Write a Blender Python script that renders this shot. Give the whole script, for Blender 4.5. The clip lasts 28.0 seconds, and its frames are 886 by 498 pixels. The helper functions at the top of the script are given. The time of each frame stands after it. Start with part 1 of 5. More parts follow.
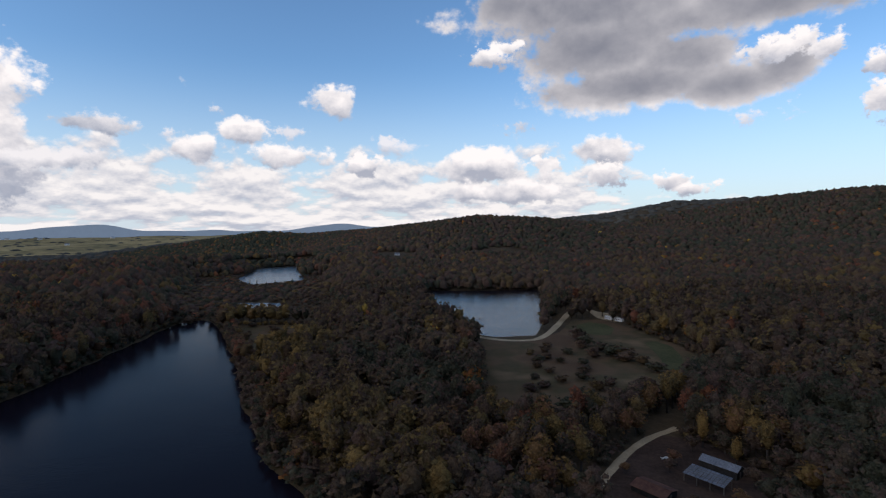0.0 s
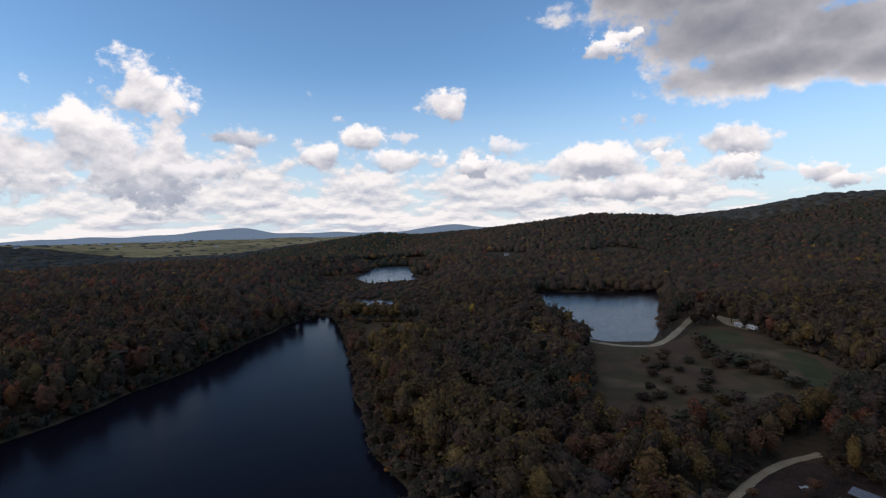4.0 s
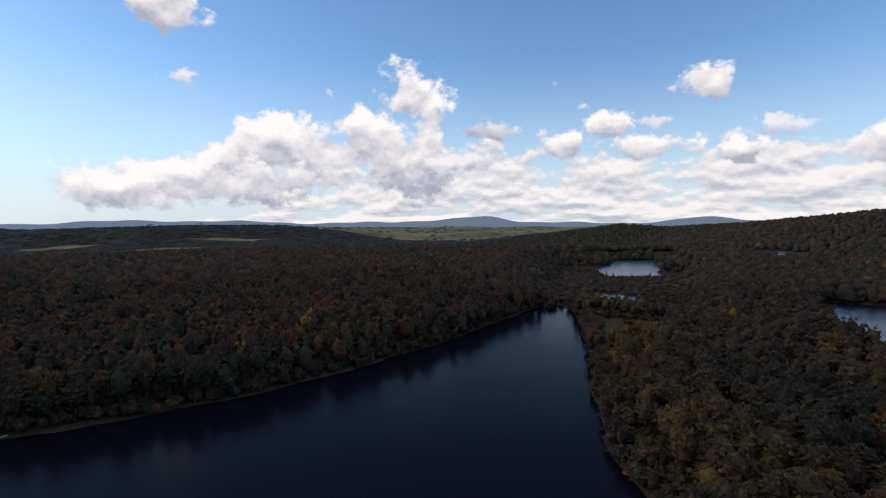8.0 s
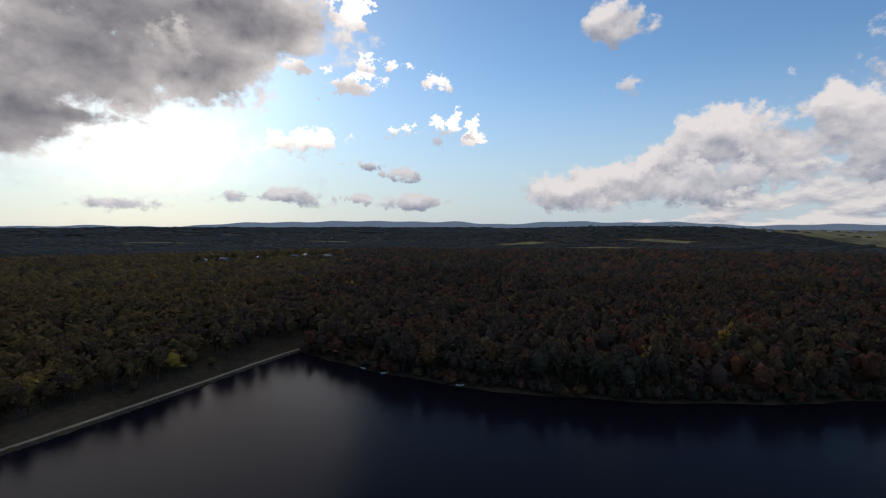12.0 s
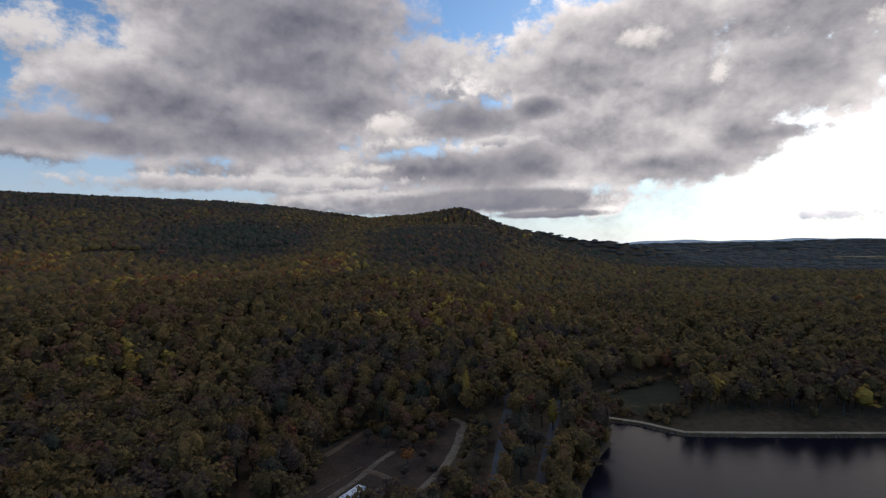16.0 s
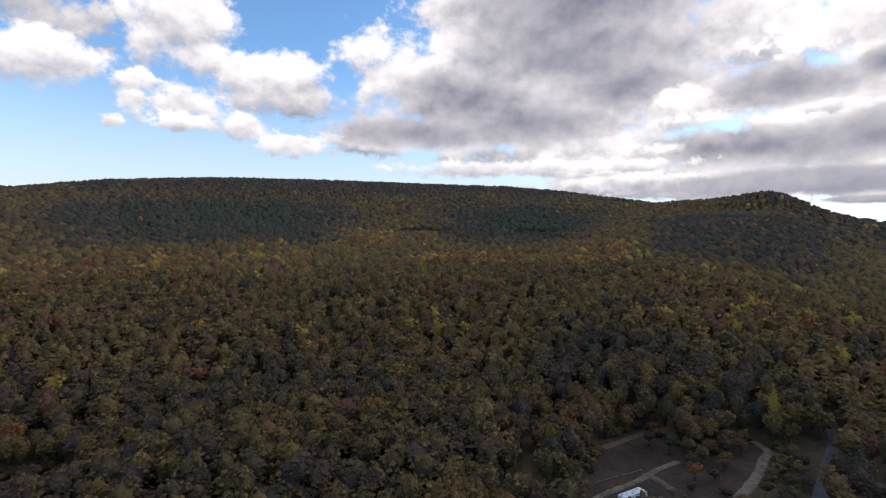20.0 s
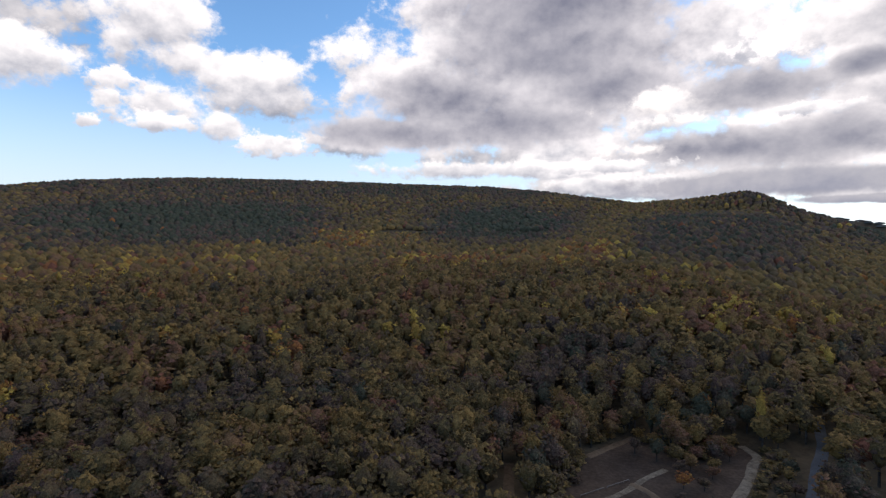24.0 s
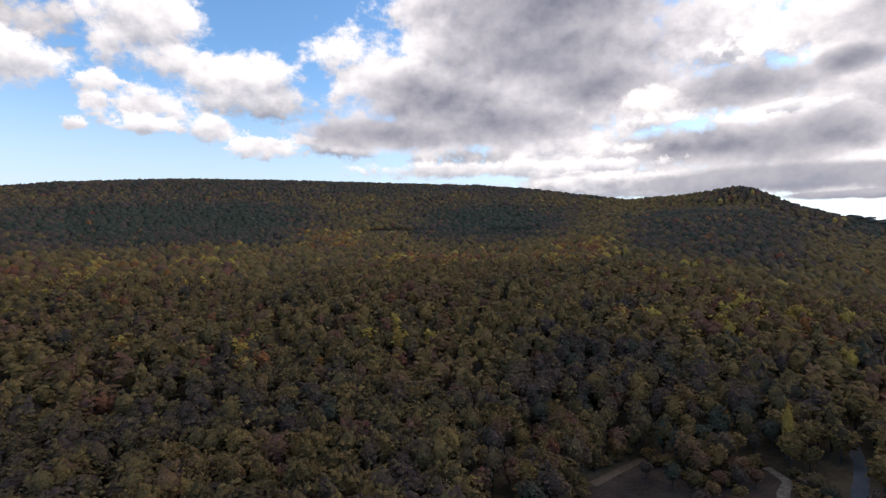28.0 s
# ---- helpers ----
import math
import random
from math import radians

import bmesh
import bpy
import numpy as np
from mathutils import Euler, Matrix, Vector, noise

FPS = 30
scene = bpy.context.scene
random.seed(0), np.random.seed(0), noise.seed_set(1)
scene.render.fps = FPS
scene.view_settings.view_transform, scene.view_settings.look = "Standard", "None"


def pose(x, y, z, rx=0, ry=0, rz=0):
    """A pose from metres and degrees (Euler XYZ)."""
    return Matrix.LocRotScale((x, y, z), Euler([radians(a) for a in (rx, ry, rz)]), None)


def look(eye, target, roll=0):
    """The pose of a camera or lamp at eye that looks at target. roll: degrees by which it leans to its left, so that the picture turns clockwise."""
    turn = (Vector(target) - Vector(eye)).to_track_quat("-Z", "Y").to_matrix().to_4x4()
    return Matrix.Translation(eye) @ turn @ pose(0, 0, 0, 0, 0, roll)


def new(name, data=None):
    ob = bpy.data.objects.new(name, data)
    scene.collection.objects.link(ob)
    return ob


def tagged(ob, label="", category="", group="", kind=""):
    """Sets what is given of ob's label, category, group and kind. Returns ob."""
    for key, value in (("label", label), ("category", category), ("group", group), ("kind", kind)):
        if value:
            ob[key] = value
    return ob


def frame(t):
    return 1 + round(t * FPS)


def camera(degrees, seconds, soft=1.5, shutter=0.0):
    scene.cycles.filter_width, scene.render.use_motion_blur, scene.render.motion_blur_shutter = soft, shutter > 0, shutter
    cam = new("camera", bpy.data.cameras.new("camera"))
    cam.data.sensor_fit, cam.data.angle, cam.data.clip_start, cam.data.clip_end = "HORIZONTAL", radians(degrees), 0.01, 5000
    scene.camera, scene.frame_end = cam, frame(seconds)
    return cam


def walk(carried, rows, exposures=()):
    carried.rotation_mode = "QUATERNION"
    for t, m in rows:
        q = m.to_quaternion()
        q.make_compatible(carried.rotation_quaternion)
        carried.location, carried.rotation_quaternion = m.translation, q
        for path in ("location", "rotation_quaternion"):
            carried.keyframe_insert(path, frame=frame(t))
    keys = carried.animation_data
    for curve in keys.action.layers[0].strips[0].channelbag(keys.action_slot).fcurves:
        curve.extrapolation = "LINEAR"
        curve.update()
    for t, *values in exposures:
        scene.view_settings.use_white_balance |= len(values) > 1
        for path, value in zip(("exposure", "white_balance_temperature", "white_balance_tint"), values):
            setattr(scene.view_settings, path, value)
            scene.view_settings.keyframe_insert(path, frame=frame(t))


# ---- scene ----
cam = camera(82.4, 28.0, 1.25)
PATH = [
    (0, pose(0.00, 0.00, 80.00, 87.452, 0.722, -0.150)),
    (0.5, pose(0.34, 0.39, 79.83, 87.539, 0.665, 0.237)),
    (1, pose(0.65, 0.52, 79.73, 87.650, 0.750, 0.982)),
    (1.5, pose(0.87, 0.69, 79.73, 87.672, 0.888, 2.189)),
    (2, pose(1.15, 0.79, 79.75, 87.772, 0.928, 4.138)),
    (2.5, pose(1.64, 1.03, 79.81, 87.819, 1.000, 6.324)),
    (3, pose(2.59, 0.87, 79.97, 87.802, 1.219, 8.634)),
    (3.5, pose(3.03, 1.17, 80.13, 87.726, 1.377, 10.905)),
    (5.5, pose(3.87, 2.12, 79.59, 87.685, 1.451, 13.447)),
    (6, pose(4.17, 1.40, 79.35, 87.572, 0.983, 13.650)),
    (6.5, pose(3.65, 1.06, 79.96, 87.454, 0.544, 17.015)),
    (7, pose(2.54, 0.94, 80.68, 87.239, 0.267, 23.968)),
    (7.5, pose(1.24, 0.66, 80.41, 87.058, 0.148, 31.206)),
    (8, pose(1.16, 0.66, 80.26, 86.878, 0.112, 38.982)),
    (8.5, pose(1.66, 0.88, 80.35, 86.797, 0.042, 43.973)),
    (9, pose(2.14, 1.32, 80.39, 86.824, -0.101, 45.957)),
    (9.5, pose(1.98, 1.86, 80.11, 87.034, -0.271, 46.697)),
    (10, pose(1.48, 2.97, 80.50, 87.205, -0.508, 46.956)),
    (10.5, pose(2.13, 5.03, 81.36, 87.076, -0.778, 56.859)),
    (11, pose(2.64, 6.93, 80.44, 87.010, -0.220, 66.990)),
    (11.5, pose(2.32, 9.32, 80.56, 87.090, -0.660, 75.870)),
    (12, pose(1.78, 11.94, 80.70, 86.980, -0.180, 85.490)),
    (12.5, pose(1.04, 14.65, 80.87, 87.140, 0.670, 94.840)),
    (13, pose(0.11, 17.31, 81.08, 87.450, 0.990, 104.680)),
    (13.5, pose(-0.84, 19.68, 81.34, 87.980, 0.970, 114.340)),
    (15.5, pose(-2.22, 22.03, 82.45, 89.110, 1.740, 147.800)),
    (16, pose(-2.00, 22.84, 82.87, 89.340, 1.480, 155.720)),
    (16.5, pose(-1.48, 23.69, 83.28, 89.440, 0.820, 164.990)),
    (17, pose(-0.50, 24.34, 83.64, 89.470, 0.540, 172.910)),
    (17.5, pose(0.63, 24.81, 83.94, 89.350, 0.170, 181.180)),
    (18, pose(1.61, 25.13, 84.30, 88.970, -0.360, 185.740)),
    (18.5, pose(2.28, 25.09, 84.74, 88.620, -0.460, 186.850)),
    (19, pose(2.62, 24.81, 85.17, 88.290, -0.510, 186.830)),
    (19.5, pose(2.64, 24.41, 85.54, 88.030, -0.530, 186.460)),
    (20, pose(2.44, 23.94, 85.80, 87.810, -0.370, 186.250)),
    (20.5, pose(2.11, 23.44, 85.95, 87.720, -0.030, 186.230)),
    (21, pose(1.73, 22.90, 86.01, 87.640, -0.010, 186.060)),
    (21.5, pose(1.36, 22.29, 86.00, 87.660, 0.040, 185.730)),
    (23.5, pose(1.39, 16.38, 85.41, 87.970, -0.250, 184.830)),
    (24, pose(1.16, 13.58, 85.23, 87.910, -0.150, 184.310)),
    (24.5, pose(0.90, 10.59, 85.02, 87.860, -0.160, 184.250)),
    (25, pose(0.62, 7.46, 84.78, 87.850, -0.120, 184.300)),
    (25.5, pose(0.31, 4.22, 84.48, 87.830, -0.000, 184.380)),
    (26, pose(-0.00, 0.87, 84.14, 87.870, 0.180, 184.210)),
    (26.5, pose(-0.34, -2.57, 83.79, 87.840, 0.320, 184.000)),
    (27, pose(-0.68, -6.09, 83.48, 87.820, 0.220, 183.920)),
    (27.5, pose(-1.03, -9.65, 83.21, 87.840, 0.370, 183.690)),
    (28, pose(-1.37, -13.24, 82.99, 87.920, 0.500, 183.410)),
]
walk(cam, PATH, [(0, -0.05, 6500, 15), (6, -0.05, 6500, 15), (9, -0.05, 6500, 15), (10.5, -0.15, 6500, 15), (12, -0.45, 6500, 15), (13.5, -0.55, 6500, 15), (15.5, -0.1, 6500, 15), (17, 0.42, 6500, 15),
                 (18.5, 0.80, 6500, 15), (28, 0.81, 6500, 15)])

# ---------------------------------------------------------------- world and light
SUN_AZ, SUN_EL = 117.0, 19.0


def heading(az, el=0.0):
    """The way that a compass turn (counter-clockwise from +y) and a height in degrees name."""
    a, e = radians(az), radians(el)
    return Vector((-math.sin(a) * math.cos(e), math.cos(a) * math.cos(e), math.sin(e)))


world = bpy.data.worlds.new("sky")
scene.world = world
world.use_nodes = True
wt = world.node_tree
wt.nodes.clear()


def wnode(kind, tree=None, **sets):
    n = (tree or wt).nodes.new(kind)
    for key, value in sets.items():
        n.inputs[key].default_value = value
    return n


def wlink(a, b, tree=None):
    (tree or wt).links.new(a, b)


def math_node(tree, op, a, b=None, c=None, clamp=False):
    n = tree.nodes.new("ShaderNodeMath")
    n.operation, n.use_clamp = op, clamp
    for i, v in enumerate((a, b, c)):
        if v is None:
            continue
        if isinstance(v, (int, float)):
            n.inputs[i].default_value = v
        else:
            tree.links.new(v, n.inputs[i])
    return n.outputs[0]


def mix_colour(tree, fac, a, b, blend="MIX"):
    n = tree.nodes.new("ShaderNodeMix")
    n.data_type, n.blend_type = "RGBA", blend
    for slot, v in ((0, fac), (6, a), (7, b)):
        if isinstance(v, (int, float)):
            n.inputs[slot].default_value = v
        elif isinstance(v, tuple):
            n.inputs[slot].default_value = (*v, 1.0)
        else:
            tree.links.new(v, n.inputs[slot])
    return n.outputs[2]


coord = wt.nodes.new("ShaderNodeTexCoord")
way = coord.outputs["Generated"]
sky = wt.nodes.new("ShaderNodeTexSky")
sky.sky_type, sky.sun_disc = "NISHITA", False
sky.sun_elevation, sky.sun_rotation = radians(SUN_EL), radians(-SUN_AZ)
sky.altitude, sky.air_density, sky.dust_density, sky.ozone_density = 300, 1.0, 0.6, 1.6


def sky_noise(scale, detail, rough, stretch, offset=(0, 0, 0)):
    m = wt.nodes.new("ShaderNodeMapping")
    m.inputs["Scale"].default_value = (1, 1, stretch)
    m.inputs["Location"].default_value = offset
    wlink(way, m.inputs[0])
    n = wnode("ShaderNodeTexNoise", Scale=scale, Detail=detail, Roughness=rough)
    wlink(m.outputs[0], n.inputs["Vector"])
    return math_node(wt, "SUBTRACT", n.outputs[0], 0.5)


BILLOW = sky_noise(9.0, 10.0, 0.56, 1.3)
BILLOW_FINE = sky_noise(34.0, 7.0, 0.62, 1.25, (3, 1, 2))
WISP = sky_noise(9.0, 5.0, 0.5, 1.6, (0.02, 0.0, -0.03))
BROAD = sky_noise(4.0, 4.0, 0.5, 2.0, (1, 2, 0))
EMBOSS = math_node(wt, "SUBTRACT", BILLOW, sky_noise(9.0, 10.0, 0.56, 1.3, (0.004, -0.006, 0.026)))
BILLOW_MIX = math_node(wt, "MULTIPLY_ADD", BILLOW_FINE, 0.6, BILLOW)
SKY_GAIN = 0.105
paint = mix_colour(wt, 1.0, sky.outputs[0], (SKY_GAIN * 0.97, SKY_GAIN * 1.31, SKY_GAIN * 1.54), "MULTIPLY")
# away from the sun the air is brighter than the clear-sky model gives
south = wt.nodes.new("ShaderNodeVectorMath")
south.operation = "DOT_PRODUCT"
south.inputs[1].default_value = heading(200)
wlink(way, south.inputs[0])
lift = wt.nodes.new("ShaderNodeMapRange")
lift.inputs[1].default_value, lift.inputs[2].default_value, lift.inputs[3].default_value, lift.inputs[4].default_value = -1.0, 0.2, 1.20, 0.88
wlink(south.outputs["Value"], lift.inputs[0])
paint = mix_colour(wt, 1.0, paint, lift.outputs[0], "MULTIPLY")
# pale haze low over the horizon
split = wt.nodes.new("ShaderNodeSeparateXYZ")
wlink(way, split.inputs[0])
low = wt.nodes.new("ShaderNodeMapRange")
low.interpolation_type = "SMOOTHSTEP"
low.inputs[1].default_value, low.inputs[2].default_value, low.inputs[3].default_value, low.inputs[4].default_value = -0.05, 0.31, 0.88, 0.0
wlink(split.outputs["Z"], low.inputs[0])
# the haze is dimmer to the south, where the cloud deck shades it
shaded = wt.nodes.new("ShaderNodeMapRange")
shaded.interpolation_type = "SMOOTHSTEP"
shaded.inputs[1].default_value, shaded.inputs[2].default_value = 0.35, 0.85
wlink(south.outputs["Value"], shaded.inputs[0])
paint = mix_colour(wt, low.outputs[0], paint, mix_colour(wt, shaded.outputs[0], (0.66, 0.78, 0.88), (0.46, 0.485, 0.55)))
# kinds of cloud: sunlit colour, shaded colour, how far it is lit from behind, roughness of the edge, softness of the edge
WHITE = ((1.04, 1.01, 0.98), (0.43, 0.465, 0.54), 0.0, 2.0, 0.45)
WHITE_SUN = ((1.9, 1.8, 1.65), (0.85, 0.82, 0.80), 0.0, 3.6, 0.5)
LIT_VEIL = ((0.95, 0.92, 0.88), (0.66, 0.64, 0.62), 0.0, 0.8, 0.9)
LOW_DECK = ((0.30, 0.30, 0.32), (0.20, 0.21, 0.25), 0.0, 1.0, 0.5)
GLOW = ((2.4, 2.25, 2.0), (1.5, 1.42, 1.3), 0.0, 0.9, 1.3)
OVERHEAD = ((0.46, 0.445, 0.43), (0.33, 0.325, 0.325), 0.0, 1.2, 0.8)
GREY = ((0.92, 0.91, 0.91), (0.36, 0.41, 0.50), 0.1, 3.0, 0.6)
PUFF = ((0.86, 0.88, 0.92), (0.55, 0.61, 0.70), 0.0, 4.0, 1.1)
VEIL = ((0.42, 0.41, 0.41), (0.25, 0.27, 0.30), 0.0, 1.6, 1.5)
BREAK = ((0.80, 0.77, 0.73), (0.55, 0.53, 0.51), 0.0, 2.4, 0.9)
WHITE_SOUTH = ((0.65, 0.635, 0.62), (0.30, 0.31, 0.34), 0.0, 1.7, 0.5)
GREY_SOUTH = ((0.46, 0.45, 0.45), (0.20, 0.215, 0.25), 0.1, 2.2, 0.6)


def ellipse(az, el, wide, high):
    """A place in an ellipse of the sky, half so many degrees wide and high: 1 long at its rim; y points down."""
    mid = heading(az, el)
    side = Vector((math.cos(radians(az)), math.sin(radians(az)), 0))
    up = side.cross(-mid)
    m = wt.nodes.new("ShaderNodeMapping")
    m.vector_type = "TEXTURE"
    m.inputs["Location"].default_value = mid
    m.inputs["Rotation"].default_value = Matrix((side, up, side.cross(up))).transposed().to_euler()
    m.inputs["Scale"].default_value = (radians(wide) * 1.12, radians(high) * 1.12, 0.6)
    wlink(way, m.inputs[0])
    n = wt.nodes.new("ShaderNodeVectorMath")
    n.operation = "LENGTH"
    wlink(m.outputs[0], n.inputs[0])
    return m.outputs[0], math_node(wt, "SUBTRACT", 1.0, n.outputs["Value"])


def wait_for(value):
    """The next cloud waits for this value, which keeps the sky's node tree small to run."""
    global way
    v = wt.nodes.new("ShaderNodeVectorMath")
    v.operation = "MULTIPLY_ADD"
    wlink(value, v.inputs[0])
    v.inputs[1].default_value = (1e-9, 1e-9, 1e-9)
    wlink(way, v.inputs[2])
    way = v.outputs[0]


def clouds(parts, kind, fine=False):
    """Clouds of one kind: ellipses of the sky (turn, height, half width, half height) that billow and run together, light above and shaded below."""
    global paint
    light, dark, back, rough, soft = kind
    depth = fall = None
    for one in parts:
        at, inner = ellipse(*one)
        sep = wt.nodes.new("ShaderNodeSeparateXYZ")
        wlink(at, sep.inputs[0])
        if depth is None:
            depth, fall = inner, sep.outputs["Y"]
        else:
            nearer = math_node(wt, "MULTIPLY_ADD", math_node(wt, "SUBTRACT", inner, depth), 2.5, 0.5, clamp=True)
            pick = wt.nodes.new("ShaderNodeMix")
            wlink(nearer, pick.inputs[0])
            wlink(fall, pick.inputs[2])
            wlink(sep.outputs["Y"], pick.inputs[3])
            depth, fall = math_node(wt, "SMOOTH_MAX", inner, depth, 0.3), pick.outputs[0]
        wait_for(depth)
    depth = math_node(wt, "MULTIPLY_ADD", BILLOW_FINE if fine else BILLOW_MIX, rough * (1.5 if fine else 1.15), depth)
    edge = wt.nodes.new("ShaderNodeMapRange")
    edge.interpolation_type = "SMOOTHSTEP"
    edge.inputs[1].default_value, edge.inputs[2].default_value = 0.06, soft
    wlink(depth, edge.inputs[0])
    shade = math_node(wt, "MULTIPLY_ADD", EMBOSS, 3.4, math_node(wt, "MULTIPLY_ADD", fall, -0.75, 0.62), clamp=True)
    paint = mix_colour(wt, edge.outputs[0], paint, mix_colour(wt, shade, dark, light))
    wait_for(paint)


def cumulus_field():
    """Rows of small fair-weather cumulus low over the northern horizon, smaller the further off they are."""
    global paint
    part_z = wt.nodes.new("ShaderNodeSeparateXYZ")
    wlink(way, part_z.inputs[0])
    rise = math_node(wt, "MAXIMUM", math_node(wt, "ADD", part_z.outputs["Z"], 0.05), 0.02)

    def layer(shift):
        up = math_node(wt, "ADD", rise, shift)
        v = wt.nodes.new("ShaderNodeCombineXYZ")
        wlink(math_node(wt, "MULTIPLY", part_z.outputs["X"], 8.5), v.inputs[0])
        wlink(math_node(wt, "MULTIPLY", part_z.outputs["Y"], 8.5), v.inputs[1])
        wlink(math_node(wt, "MULTIPLY", math_node(wt, "LOGARITHM", up, 2.718), 2.3), v.inputs[2])
        n = wnode("ShaderNodeTexNoise", Scale=1.15, Detail=9.0, Roughness=0.56)
        wlink(v.outputs[0], n.inputs["Vector"])
        return n.outputs[0]

    here, above = layer(0.0), layer(0.010)
    toward = wt.nodes.new("ShaderNodeVectorMath")
    toward.operation = "DOT_PRODUCT"
    toward.inputs[1].default_value = heading(20)
    wlink(way, toward.inputs[0])

    def ramp(value, a, b, lo, hi):
        n = wt.nodes.new("ShaderNodeMapRange")
        n.interpolation_type = "SMOOTHSTEP"
        for k, q in enumerate((a, b, lo, hi)):
            n.inputs[k + 1].default_value = q
        wlink(value, n.inputs[0])
        return n.outputs[0]

    cover = math_node(wt, "ADD", ramp(part_z.outputs["Z"], 0.06, 0.24, 0.15, -0.20), ramp(toward.outputs["Value"], 0.45, 0.93, -0.35, 0.0))
    depth = math_node(wt, "ADD", math_node(wt, "SUBTRACT", here, 0.5), cover)
    edge = ramp(depth, 0.0, 0.11, 0.0, 0.96)
    lit = math_node(wt, "MULTIPLY_ADD", math_node(wt, "SUBTRACT", here, above), 5.0, 0.62, clamp=True)
    paint = mix_colour(wt, edge, paint, mix_colour(wt, lit, (0.50, 0.54, 0.62), (0.98, 0.955, 0.92)))


def cloud_bank(parts, light, dark, rough=2.0, soft=0.4, gain=1.0):
    """One bank lit from behind: several ellipses that run together, dim in their depth and bright along their thin rims."""
    global paint
    depth = None
    for one in parts:
        inner = ellipse(*one)[1]
        depth = inner if depth is None else math_node(wt, "SMOOTH_MAX", depth, inner, 0.25)
        wait_for(depth)
    core = math_node(wt, "MULTIPLY_ADD", BROAD, 1.0, math_node(wt, "MULTIPLY_ADD", BILLOW, 0.7, depth))
    depth = math_node(wt, "MULTIPLY_ADD", BILLOW_MIX, rough, depth)
    edge = wt.nodes.new("ShaderNodeMapRange")
    edge.interpolation_type = "SMOOTHSTEP"
    edge.inputs[2].default_value = soft
    wlink(depth, edge.inputs[0])
    thick = math_node(wt, "POWER", 0.14, math_node(wt, "MULTIPLY", math_node(wt, "MAXIMUM", core, 0.0), gain))
    relief = math_node(wt, "MULTIPLY_ADD", EMBOSS, 2.2, math_node(wt, "MULTIPLY_ADD", WISP, 1.6, 1.0))
    shade = math_node(wt, "MULTIPLY_ADD", EMBOSS, 0.5, math_node(wt, "MULTIPLY", thick, relief), clamp=True)
    paint = mix_colour(wt, edge.outputs[0], paint, mix_colour(wt, shade, dark, light))


# cloud added overhead, out of view, to grey and dim the ground's light
clouds([(0.0, 89.0, 52.0, 52.0)], OVERHEAD)
cumulus_field()
clouds([(148.6, 6.9, 46.0, 7.0), (162.7, 15.8, 40.0, 10.0)], VEIL)
clouds([(44.5, 5.6, 6.5, 2.6), (53.0, 5.0, 8.0, 2.2)], GREY)
clouds([(52.5, 7.6, 6.7, 3.2), (60.5, 5.6, 6.7, 2.3), (68.0, 4.4, 6.7, 2.1), (40.6, 9.5, 2.9, 4.9), (43.0, 13.3, 3.0, 3.7), (48.6, 9.2, 3.2, 4.1), (45.3, 8.5, 5.2, 3.8), (52.3, 8.1, 3.9, 2.8)], WHITE)
clouds([(51.7, 4.3, 5.5, 1.7)], GREY)
clouds([(11.8, 13.6, 3.2, 2.0), (356.0, 6.4, 4.4, 2.2)], WHITE)
clouds([(348.3, 6.3, 1.4, 1.7)], WHITE, True)
clouds([(342.6, 7.8, 3.6, 1.5)], WHITE)
clouds([(342.3, 5.1, 2.4, 1.6)], WHITE, True)
clouds([(353.6, 3.6, 8.2, 1.4)], WHITE)
clouds([(335.9, 4.3, 2.1, 1.0), (333.6, 3.5, 2.5, 0.8)], WHITE, True)
clouds([(66.6, 19.9, 4.1, 2.3)], WHITE)
clouds([(66.1, 14.0, 2.4, 0.8)], PUFF, True)
clouds([(82.2, 9.6, 1.5, 1.1), (86.0, 15.3, 1.2, 1.1)], WHITE_SUN, True)
clouds([(86.1, 8.9, 0.9, 0.6)], PUFF, True)
clouds([(66.3, 3.9, 9.3, 2.3), (56.3, 8.0, 5.2, 3.1)], WHITE)
clouds([(55.1, 4.1, 7.4, 2.5)], GREY)
clouds([(71.7, 2.9, 4.0, 2.0)], WHITE)
clouds([(95.6, 14.9, 3.4, 1.1), (92.6, 16.8, 2.4, 0.9)], WHITE_SUN, True)
clouds([(101.9, 16.2, 1.7, 1.0), (84.2, 10.6, 2.4, 1.1), (90.8, 10.1, 1.6, 0.7)], WHITE_SUN, True)
clouds([(100.4, 8.7, 3.5, 1.4)], WHITE_SUN)
clouds([(94.2, 6.2, 2.1, 0.6), (90.2, 5.3, 2.4, 0.7)], GREY, True)
clouds([(88.3, 2.3, 3.8, 0.8)], GREY)
clouds([(95.2, 2.6, 1.9, 0.5)], GREY, True)
clouds([(95.9, 21.4, 2.0, 1.6)], WHITE_SUN, True)
clouds([(106.5, 2.7, 5.6, 1.0), (119.6, 1.7, 5.7, 0.9)], GREY)
clouds([(152.5, 5.4, 18.3, 1.9), (160.9, 5.5, 14.9, 1.7), (178.0, 8.1, 10.9, 2.4)], GREY_SOUTH)
clouds([(116.6, 6.7, 15.0, 6.0), (123.6, 9.7, 7.0, 4.0)], GLOW)
clouds([(130.1, 14.8, 22.0, 8.0)], LIT_VEIL)
clouds([(164.4, 4.5, 22.0, 1.3)], GREY_SOUTH)
clouds([(222.8, 18.8, 6.8, 2.6), (201.8, 13.2, 7.5, 2.1), (194.6, 9.6, 6.0, 1.7)], GREY_SOUTH)
